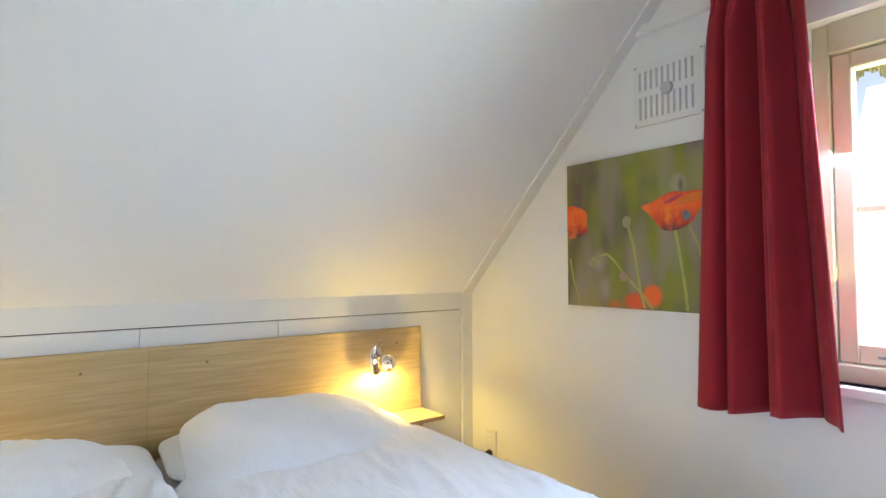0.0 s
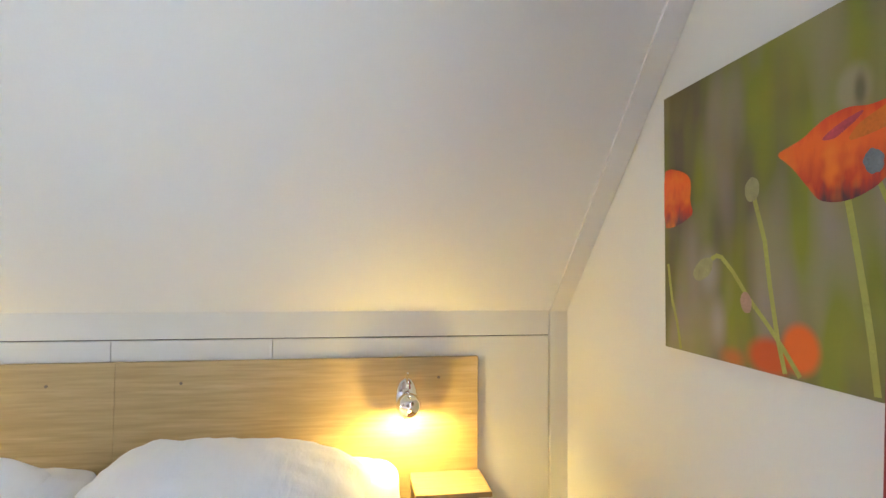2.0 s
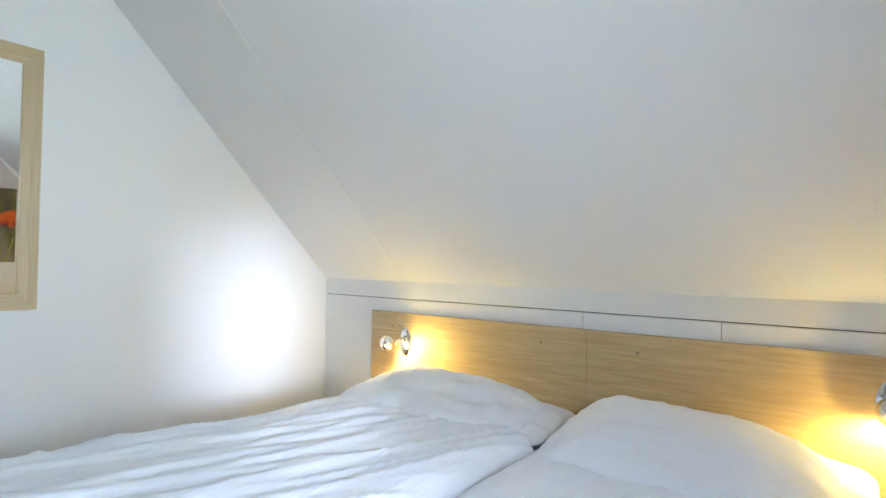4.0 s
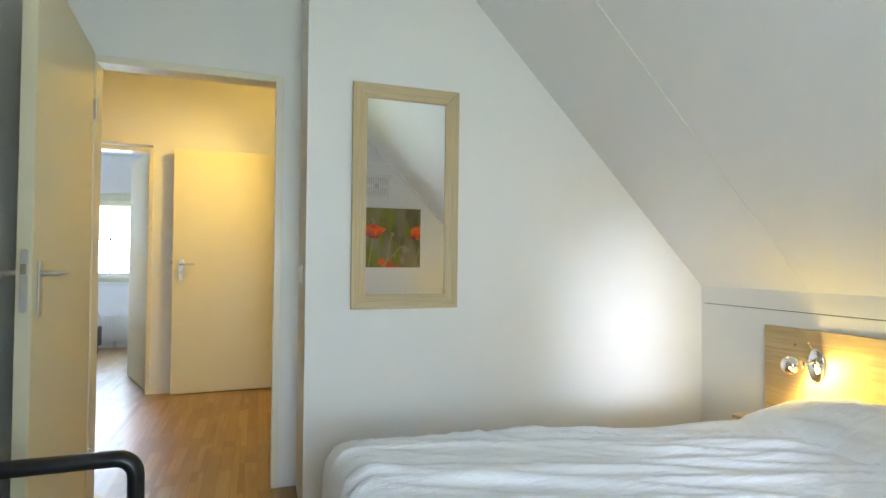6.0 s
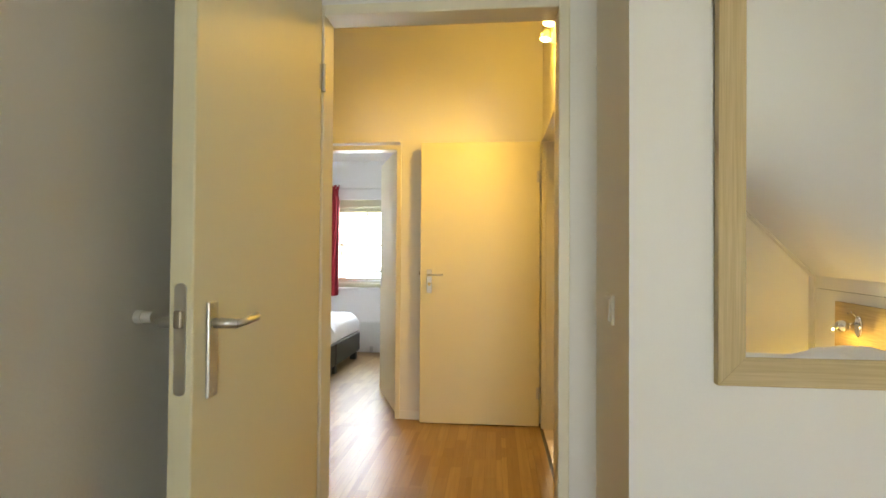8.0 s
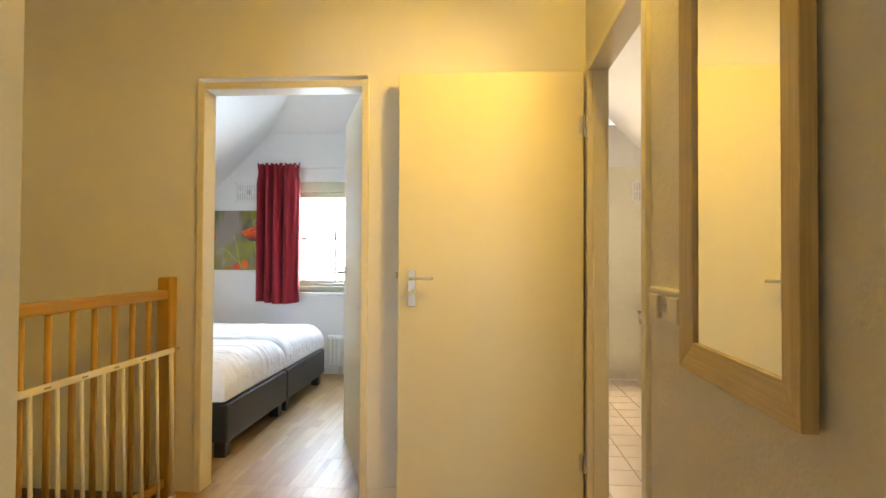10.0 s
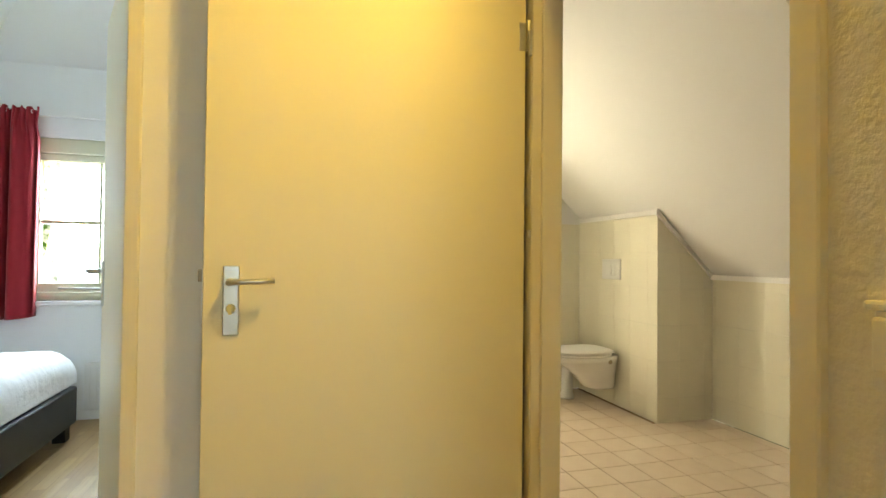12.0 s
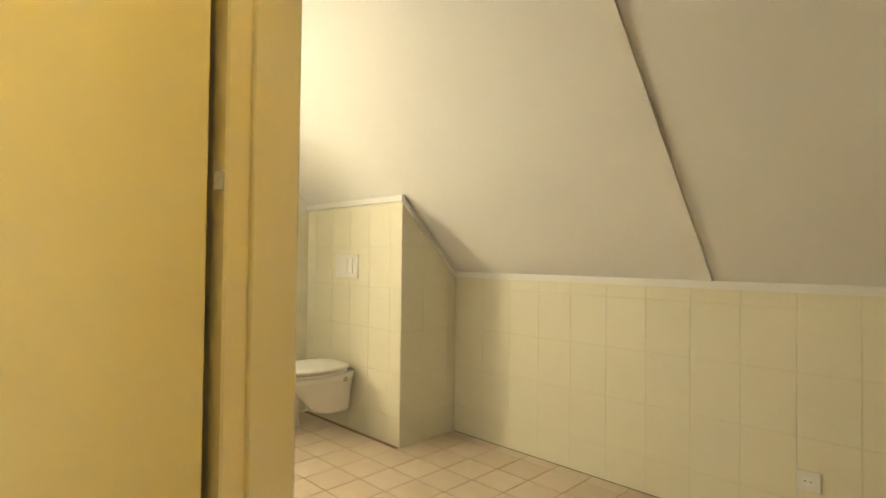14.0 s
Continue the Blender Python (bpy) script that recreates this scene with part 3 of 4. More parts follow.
door_frame_x(HALL_E - 0.10, HALL_E + 0.006, -3.033, -2.268, 1.988, "cream painted frame of the bedroom door")
door("door_1", "cream painted flush door standing open into the bedroom", (-0.375, -3.032, 0), 4.5)
door_frame_x(HALL_W - 0.104, HALL_W + 0.012, -3.992, -3.200, 1.992, "cream painted frame of the far bedroom doorway")
door("door_2", "cream painted flush door swung into the far bedroom", (-2.672, -3.205, 0), 201)
o = thing("door_frame", "cream painted frame of the bathroom doorway", "door frame", kind="structure")
part("jamb", rbox(-2.527, -2.487, HALL_F - 0.016, -2.047, 0, 2.05, 0.003, 1), FRAMEPAINT, o)
part("jamb", rbox(-1.676, -1.632, HALL_F - 0.016, -2.047, 0, 2.05, 0.003, 1), FRAMEPAINT, o)
part("head", rbox(-2.487, -1.676, HALL_F - 0.016, -2.047, 2.012, 2.05, 0.003, 1), FRAMEPAINT, o)
part("stop_bead", rbox(-2.487, -2.475, HALL_F + 0.012, HALL_F + 0.072, 0, 2.012, 0.002, 1), FRAMEPAINT, o)
for z in (0.24, 1.20, 1.745):
    bm = bmesh.new()
    cyl(bm, (-2.49, HALL_F - 0.022, z - 0.035 if z != 1.2 else 1.19), (-2.49, HALL_F - 0.022, z + 0.035 if z != 1.2 else 1.21), 0.006, n=10)
    part("hinge_pin", bm, ALU, o)
door("door_3", "cream painted flush bathroom door standing open against the landing", (-2.51, -2.155, 0), -89.2, BRASS, 0.848)

# ---- windows ----


def window(name, label, wall_face, out, ya, yb, za, zb, bar_z, bar_y):
    """Timber window in a gable wall: frame, sash, glazing bars, panes, sill and stay; out is +1 or -1 along x."""
    o = thing(name, label, "window", kind="structure")

    def bx(x0, x1, *r):
        a, b = wall_face + out * x0, wall_face + out * x1
        return rbox(min(a, b), max(a, b), *r, 0.004, 1)

    fr = part("window_frame", bx(0.05, 0.13, ya, ya + 0.045, za, zb), WINPAINT, o, "beige painted timber frame")
    part("stile", bx(0.05, 0.13, yb - 0.045, yb, za, zb), WINPAINT, fr)
    part("head_rail", bx(0.045, 0.13, ya + 0.045, yb - 0.045, zb - 0.10, zb), WINPAINT, fr)
    part("bottom_rail", bx(0.045, 0.13, ya + 0.045, yb - 0.045, za, za + 0.055), WINPAINT, fr)
    a, b, c, d = ya + 0.048, yb - 0.048, za + 0.058, zb - 0.104
    sash = part("sash", bx(0.06, 0.11, a, a + 0.05, c, d), WINPAINT, o, "beige opening sash")
    part("stile", bx(0.06, 0.11, b - 0.05, b, c, d), WINPAINT, sash)
    part("top_rail", bx(0.06, 0.11, a + 0.05, b - 0.05, d - 0.05, d), WINPAINT, sash)
    part("bottom_rail", bx(0.06, 0.11, a + 0.05, b - 0.05, c, c + 0.06), WINPAINT, sash)
    part("glazing_bar", bx(0.07, 0.10, a + 0.05, b - 0.05, bar_z - 0.011, bar_z + 0.011), WINPAINT, sash)
    part("glazing_bar", bx(0.068, 0.102, bar_y - 0.009, bar_y + 0.009, c + 0.06, d - 0.05), WINPAINT, sash)
    for y0, y1 in ((a + 0.05, bar_y - 0.009), (bar_y + 0.009, b - 0.05)):
        for z0, z1 in ((c + 0.06, bar_z - 0.011), (bar_z + 0.011, d - 0.05)):
            p = part("pane", bx(0.082, 0.087, y0, y1, z0, z1), GLASS, sash)
            p.visible_shadow = False
    part("window_sill", bx(-0.03, 0.05, ya - 0.02, yb + 0.02, za - 0.03, za), TRIM, o, "white window sill")
    bm = bmesh.new()
    xs = wall_face + out * 0.035
    m = (ya + yb) / 2
    tube(bm, [(xs, m - 0.22, za + 0.085), (xs, m, za + 0.082), (xs, m + 0.25, za + 0.088)], 0.006, 8)
    cyl(bm, (xs, m + 0.2, za + 0.075), (wall_face + out * 0.06, m + 0.2, za + 0.075), 0.01, n=10)
    part("window_stay", bm, ALU, o, "metal casement stay", True)
    return o


window("window_1", "beige timber casement window with glazing bars", EAST, 1, *W1, 1.295, -2.07)
window("window_2", "beige timber casement window in the far gable", WEST, -1, *W2, 1.35, -4.10)
window("window_3", "beige timber bathroom window in the far gable", WEST, -1, *W3, 1.35, -1.72)
# pelmet boards over the bedroom windows
solid("trim", boxes((EAST - 0.03, EAST, -2.75, -1.02, 2.05, 2.085)), TRIM, "white curtain rail board above the window", "trim")
solid("trim", boxes((WEST, WEST + 0.03, -5.1, -3.3, 2.06, 2.095)), TRIM, "white curtain rail board above the far window", "trim")

# thatched eave over the east window
thatch = bmesh.new()
trng = random.Random(11)
for k in range(420):
    ty = -2.75 + 1.35 * k / 420 + trng.uniform(-0.01, 0.01)
    tx = 3.60 + trng.uniform(0.0, 0.22)
    tz = 1.80 + trng.uniform(-0.02, 0.05) + 0.10 * (tx - 3.60)
    cyl(thatch, (tx, ty, tz), (tx - 0.10, ty + trng.uniform(-0.03, 0.03), tz + 0.32), 0.006, 0.008, 5)
solid("thatch_eave", thatch, THATCH, "ragged grey straw thatch hanging over the window", "roof", "stuff")

# ---- bedroom things ----


def duvet(w, l, top, drop, seed, puff=0.02, rise=0.0, r=0.085, crease=1.0):
    """A made-up sheet over a mattress, rounded at the edges, with long soft creases. Origin at the middle of its head end, running to -y."""
    nu, nv = 110, 120

    def side(s, half):
        """Arc-length to (offset, drop) over a rounded edge."""
        flat = half - r
        a = abs(s)
        if a <= flat:
            return s, 0.0
        t = (a - flat) / r
        if t < math.pi / 2:
            return math.copysign(flat + r * math.sin(t), s), r * (1 - math.cos(t))
        return math.copysign(half, s), r + (t - math.pi / 2) * r

    hw = w / 2
    su = hw - r + r * math.pi / 2 + max(0, drop - r)
    sv = l - r + r * math.pi / 2 + max(0, drop - r)

    def f(u, v):
        x, dx = side((2 * u - 1) * su, hw)
        y, dy = side(v * sv, l)
        n1 = noise.noise(Vector((x * 2.2 + seed, y * 1.3, seed)))
        n2 = noise.noise(Vector((x * 9 + y * 3.5 + seed, y * 1.6 - x * 1.5, 2.0 + seed)))
        n3 = noise.noise(Vector((x * 22 - y * 8, y * 6 + seed, 5.0)))
        n4 = noise.noise(Vector((x * 11 + y * 5.0 + seed, y * 1.1 - x * 2.0, 7.0 + seed)))
        ridge = max(0.0, 1 - 3.2 * abs(n4)) ** 2 * max(0.0, 0.6 + 1.1 * noise.noise(Vector((x * 1.7, y * 1.4, seed))))
        n6 = noise.noise(Vector((x * 15 + y * 3.2 + seed * 3, y * 0.9, 11.0 + seed)))
        ridge += 0.85 * max(0.0, 1 - 3.6 * abs(n6)) ** 1.6 * min(1.0, max(0.0, 0.75 + 1.4 * noise.noise(Vector((x * 1.3 + 4, y * 1.2, seed)))))
        lift = rise * y / l + 0.017 * crease * ridge + puff * (1 - (x / hw) ** 2) * 0.8 + 0.010 * n1 + 0.007 * n2 + 0.002 * n3
        d = max(dx, dy) if min(dx, dy) < 1e-6 else math.hypot(dx, dy)
        d = min(d, drop)
        wob = 0.006 * n1 + 0.004 * n3 if d > 0.02 else 0
        sx = 1 if x > 0 else -1
        return (x + wob * sx * (dx > 0.02), -(y + wob * (dy > 0.02)), top + lift * (1 - d / drop * 0.7) - d)

    bm = sheet(f, nu, nv)
    return bm


def pillow(w, d, t, seed, sag=0.0):
    """A soft pillow with soft round corners and creases, lying flat round its origin."""
    n = 40
    bm = bmesh.new()
    for sgn in (1, -1):
        def f(u, v, sgn=sgn):
            a, b = 2 * u - 1, 2 * v - 1
            a, b = math.sin(a * math.pi / 2), math.sin(b * math.pi / 2)
            edge = max(0.0, (1 - abs(a) ** 2.3)) ** 0.52 * max(0.0, (1 - abs(b) ** 2.3)) ** 0.5
            pin = 1 - 0.13 * abs(a) ** 5 - 0.02 * (1 - a * a) * abs(b) ** 6
            pinx = 1 - 0.10 * abs(b) ** 5 - 0.02 * (1 - b * b) * abs(a) ** 6
            k = noise.noise(Vector((a * 2.0 + seed, b * 2.2, seed))) * 0.022
            n5 = noise.noise(Vector((a * 4.5 + b * 2.5 + seed, b * 1.5 - a * 2, 8 + seed)))
            k += 0.012 * max(0.0, 1 - 3.0 * abs(n5)) ** 2 * min(1.0, a * a + b * b)
            k += noise.noise(Vector((a * 5 + b * 2 + seed, b * 5 - a, 3 + seed))) * 0.009
            rad = math.atan2(b, a)
            k += 0.008 * math.sin(rad * 9 + seed + 3 * k * 20) * min(1, math.hypot(a, b)) ** 3 * edge
            z = sgn * (t / 2 * edge) + k * edge ** 0.6 * (1 if sgn > 0 else 0.2)
            return (a * w / 2 * pinx, b * d / 2 * pin, z - sag * a * a)
        g = sheet(f, n, n)
        me = bpy.data.meshes.new("tmp")
        g.to_mesh(me)
        g.free()
        bm.from_mesh(me)
        bpy.data.meshes.remove(me)
    bmesh.ops.remove_doubles(bm, verts=bm.verts[:], dist=0.0005)
    return bm


def bed(label, at, rz, w, l, group):
    """A low boxspring: upholstered base on block feet with a mattress. Head at the origin, foot towards local -y."""
    o = thing("bed", label, "bed", at, rz, group)
    part("base", rbox(-w / 2, w / 2, -l, 0, 0.095, 0.318, 0.012, 2), BLACKLEATHER, o, "black leatherette base")
    part("mattress", rbox(-w / 2 + 0.01, w / 2 - 0.01, -l + 0.015, 0, 0.319, 0.41, 0.03, 3), LINEN, o, "white covered mattress")
    for x in (-w / 2 + 0.07, w / 2 - 0.07):
        for y in (-l + 0.06, -0.08):
            part("leg", rbox(x - 0.035, x + 0.035, y - 0.035, y + 0.035, 0, 0.096, 0.004, 1), BLACK, o)
    return o


HB = 0.405, 2.898
for i, (cx, s, top, rise) in enumerate(((1.185, 1.3, 0.51, 0.08), (2.125, 4.1, 0.485, 0.02))):
    bed("black boxspring bed pushed against its twin under the headboard", (cx, -0.035, 0), 0, 0.93, 2.08, "twin beds under the slope")
    du = link("bed_sheet", duvet(0.955, 1.63, top, 0.22, s, 0.02, rise, 0.085, 0.95 if i == 0 else 0.4), LINEN, True)
    du.location = (cx, -0.52, 0)
    tagged(du, "white cotton duvet with soft creases spread over a bed", "bedding", "duvets")
for x, y, z, rx, ry, rz, w, d, t, s in ((1.18, -0.28, 0.460, 2, 0, 2, 0.95, 0.50, 0.12, 2.2), (2.13, -0.28, 0.458, 2, 0, -2, 0.94, 0.50, 0.12, 6.4),
                                        (1.15, -0.42, 0.515, 8, 3, 6, 0.87, 0.58, 0.165, 1.7), (2.10, -0.43, 0.518, 9, 3, -5, 0.80, 0.58, 0.175, 9.3)):
    p = link("pillow", pillow(w, d, t, s, 0.035 if t > 0.15 else 0.0), LINEN, True)
    p.matrix_world = pose(x, y, z, rx, ry, rz)
    tagged(p, "plump white cotton pillow " + ("propped on another pillow" if rx > 10 else "lying flat by the headboard"), "pillow", "pillows on the bed")

# headboard with two bedside shelves
hb = thing("headboard", "long light oak veneer headboard on the knee wall", "headboard", (0, 0, 0))
for x0, x1 in ((HB[0], 1.6496), (1.6504, HB[1])):
    part("board", rbox(x0, x1, -0.026, -0.006, 0.28, 0.819, 0.0015, 1), OAK, hb)
for x in (0.56, 1.44, 1.86, 2.75):
    bm = bmesh.new()
    cyl(bm, (x, -0.0255, 0.745), (x, -0.0275, 0.745), 0.0055, n=12)
    part("screw_cap", bm, CAPBROWN, hb, "dull brown screw cap")


def bedside_shelf(cx, label):
    o = thing("bedside_shelf", label, "shelf", (cx, -0.027, 0.405), group="bedside shelves")
    part("board", rbox(-0.128, 0.128, -0.198, 0, -0.018, 0, 0.0015, 1), OAKPALE, o)
    part("bracket", rbox(-0.128, 0.118, -0.022, 0, -0.17, -0.019, 0.0015, 1), OAK, o)
    return o


bedside_shelf(2.777, "light oak shelf fixed beside the bed under a lamp")
bedside_shelf(0.527, "light oak shelf fixed beside the bed under a lamp")


def reading_lamp(x, z, tilt, group="reading lamps"):
    o = thing("reading_lamp", "small chrome ball reading lamp, lit, on the headboard", "lamp", (x, -0.027, z), 0, group)
    bm = bmesh.new()
    ball(bm, (0, -0.003, 0), 0.05, (0.78, 0.26, 1.5), 28, 14)
    part("backplate", bm, CHROME, o, "oval chrome backplate", True)
    bm = bmesh.new()
    cyl(bm, (0, -0.01, 0.025), (0, -0.075, 0.012), 0.008, n=12)
    part("arm", bm, CHROME, o, "", True)
    bm = bmesh.new()
    rings = []
    for k in range(15):
        a = radians(8 + k * 8.6)
        rings.append([(0.043 * math.sin(a) * math.cos(q), 0.043 * math.sin(a) * math.sin(q), 0.043 * math.cos(a)) for q in (2 * math.pi * j / 24 for j in range(24))])
    sh = part("shade", loft(rings, False), CHROME, o, "chrome ball shade", True)
    sh.matrix_local = pose(tilt, -0.105, 0.0, 34, 0, 0)
    sol = sh.modifiers.new("wall", "SOLIDIFY")
    sol.thickness = 0.0015
    bm = bmesh.new()
    ball(bm, (tilt, -0.097, -0.010), 0.016, (1, 1, 1), 12, 8)
    part("bulb", bm, BULB, o, "glowing bulb", True)
    bm = bmesh.new()
    cyl(bm, (0, -0.01, 0.055), (0, -0.05, 0.10), 0.004, n=10)
    part("switch_stem", bm, CHROME, o)
    return o


reading_lamp(2.632, 0.672, 0.0)
reading_lamp(0.660, 0.668, -0.035)


def poppy_canvas(label, face, out, y0, z0, w, h):
    """Canvas print: picture runs along -y*out from y0; local frame: u to the viewer's right, v up, n out of the wall."""
    o = thing("poppy_canvas", label, "picture", (face, y0, z0), 0, "poppy canvases")
    s = -out  # direction of u along y

    def P(u, v, n):
        return (-out * n, s * u, v)

    def shape(name, pts, mat, n, rounds=2):
        for _ in range(rounds):
            pts = [(p[0] * (1 - f) + q[0] * f, p[1] * (1 - f) + q[1] * f) for p, q in zip(pts, pts[1:] + pts[:1]) for f in (0.22, 0.78)]
        bm = prism([P(u * w, v * h, n) for u, v in pts], P(0, 0, 0.00012))
        part(name, bm, mat, o)

    bm = bmesh.new()
    a, b = P(0, 0, 0), P(w, h, 0.022)
    box(bm, min(a[0], b[0]), max(a[0], b[0]), min(a[1], b[1]), max(a[1], b[1]), 0, h)
    part("canvas", bm, MEADOW, o, "print of a blurred green meadow")

    def stem(name, pts, r, n):
        bm = bmesh.new()
        L, Rr = [], []
        for i, (u, v) in enumerate(pts):
            u0, v0 = pts[max(i - 1, 0)]
            u1, v1 = pts[min(i + 1, len(pts) - 1)]
            dx, dy = (u1 - u0) * w, (v1 - v0) * h
            q = math.hypot(dx, dy) or 1
            L.append((u * w - dy / q * r, v * h + dx / q * r))
            Rr.append((u * w + dy / q * r, v * h - dx / q * r))
        va = [bm.verts.new(P(*p, n)) for p in L]
        vb = [bm.verts.new(P(*p, n)) for p in Rr]
        for i in range(len(va) - 1):
            bm.faces.new((va[i], va[i + 1], vb[i + 1], vb[i]))
        part(name, bm, STEM, o)

    def blob(name, cu, cv, ru, rv, mat, n, ph=0.0, ruff=0.06, turn=0.0, taper=0.0):
        pts = []
        for k in range(44):
            a = 2 * math.pi * k / 44
            rr = 1 - taper * math.cos(a) + ruff * math.sin(5 * a + ph) + ruff * 0.6 * math.sin(9 * a + 2 * ph)
            x, y = ru * w * rr * math.cos(a), rv * h * rr * math.sin(a)
            pts.append(((cu * w + x * math.cos(turn) - y * math.sin(turn)) / w, (cv * h + x * math.sin(turn) + y * math.cos(turn)) / h))
        shape(name, pts, mat, n, 0)

    T = 0.0222
    stem("stem", [(0.017, 0.33), (0.035, 0.193), (0.06, 0.099), (0.076, 0.006)], 0.005, T + 0.00018)
    stem("stem", [(0.362, 0.54), (0.380, 0.46), (0.394, 0.397), (0.408, 0.257), (0.427, 0.108), (0.446, 0.01)], 0.0055, T + 0.00035)
    stem("stem", [(0.21, 0.345), (0.232, 0.357), (0.251, 0.351), (0.29, 0.303), (0.342, 0.219), (0.397, 0.147), (0.445, 0.077), (0.485, 0.01)], 0.005, T + 0.00048)
    stem("stem", [(0.597, 0.51), (0.614, 0.375), (0.629, 0.25), (0.641, 0.131), (0.65, 0.01)], 0.006, T + 0.00035)
    stem("stem", [(0.653, 0.55), (0.674, 0.472), (0.70, 0.40), (0.71, 0.33)], 0.004, T + 0.00031)
    blob("bud", 0.358, 0.568, 0.028, 0.031, BUD, T + 0.00053, 0.5, 0.02, 1.45, 0.18)
    blob("bud", 0.177, 0.31, 0.044, 0.034, BUD, T + 0.00053, 0.5, 0.02, 0.5)
    blob("bud", 0.334, 0.205, 0.018, 0.034, PETALPALE, T + 0.00066, 0.5, 0.02, 0.2)
    shape("poppy", [(-0.0, 0.70), (0.03, 0.708), (0.066, 0.694), (0.108, 0.672), (0.128, 0.645), (0.129, 0.603), (0.124, 0.565), (0.139, 0.515), (0.10, 0.490), (0.04, 0.472), (-0.0, 0.474)], PETAL, T + 0.00066, 1)
    shape("poppy", [(0.428, 0.650), (0.470, 0.664), (0.50, 0.674), (0.530, 0.697), (0.559, 0.714), (0.605, 0.724), (0.647, 0.709), (0.69, 0.716), (0.748, 0.704), (0.738, 0.65), (0.705, 0.585), (0.668, 0.518),
                    (0.616, 0.488), (0.572, 0.484), (0.536, 0.496), (0.510, 0.540), (0.470, 0.606)], PETAL, T + 0.00066)
    shape("petal_rim", [(0.598, 0.634), (0.622, 0.672), (0.655, 0.690), (0.69, 0.706), (0.742, 0.699), (0.732, 0.66), (0.70, 0.655), (0.65, 0.640)], PETALRIM, T + 0.00080)
    shape("petal_heart", [(0.542, 0.655), (0.566, 0.676), (0.600, 0.694), (0.640, 0.706), (0.622, 0.684), (0.594, 0.664), (0.574, 0.650)], PETALPINK, T + 0.00092)
    blob("seed_pod", 0.652, 0.572, 0.019, 0.031, SEEDPOD, T + 0.00101, 0.7, 0.05, 0.3)
    return o


poppy_canvas("canvas print of orange poppies in a green meadow", EAST, 1, -0.722, 0.954, 0.86, 0.627)
poppy_canvas("canvas print of orange poppies on the far gable", WEST, -1, -5.426, 1.03, 0.86, 0.60)


def curtain(label, x, y0, y1, z0, z1, seed, flare):
    """A short pleated curtain hanging along y, gathered under a ruffled heading."""
    w = y1 - y0
    room = -1 if x > 0 else 1

    def f(u, v):
        z = z1 + (z0 - z1) * v
        g = min(1.0, v / 0.14)
        deep = 0.010 + 0.050 * g
        ph = u * 2 * math.pi
        s1 = abs(math.sin(ph * 1.85 + seed + 0.5 * math.sin(ph * 1.1 + 2 * seed) + 0.2 * v))
        fold = 1.8 * s1 ** 0.8 - 1.1 + 0.26 * math.sin(ph * 6.3 + 2 * seed + 0.8 * v) * (1 - 0.4 * v)
        fine = math.sin(ph * 15 + seed) + 0.5 * math.sin(ph * 23 + 2 * seed)
        fine *= 1 - g
        narrow = 1 - 0.06 * math.exp(-((v - 0.07) / 0.04) ** 2)
        wide = 1 + flare * (v - 0.1)
        y = y0 + w / 2 + (u - 0.5) * w * narrow * wide + 0.014 * math.cos(ph * 3.2 + seed + 0.9 * math.sin(ph * 1.1 + 2 * seed)) * g
        z += (0.012 * math.sin(ph * 9 + seed) * (1 - g) if v < 0.02 else 0) + 0.012 * math.sin(u * 5 + seed) * v
        return (x + room * (deep * 1.05 * fold + 0.015 * fine), y, z)

    o = thing("curtain", label, "curtain", (0, 0, 0), 0, "red curtains")
    c = part("cloth", sheet(f, 150, 46), CURTAIN, o, "", True)
    m = c.modifiers.new("thickness", "SOLIDIFY")
    m.thickness = 0.004
    for k in range(6):
        bm = bmesh.new()
        yk = y0 + w * (k + 0.5) / 6
        tube(bm, arc((x, yk, z1 - 0.02), 0.012, 0, 300, 10, "yz"), 0.0025, 6)
        part("hook", bm, WHITEPLASTIC, o)
    return o


curtain("wine red pleated curtain hanging beside the bedroom window", EAST - 0.09, -1.712, -1.400, 0.658, 2.125, 0.6, 0.52)
curtain("wine red pleated curtain hanging beside the far window", WEST + 0.085, -4.85, -4.42, 0.71, 2.09, 1.9, 0.0)


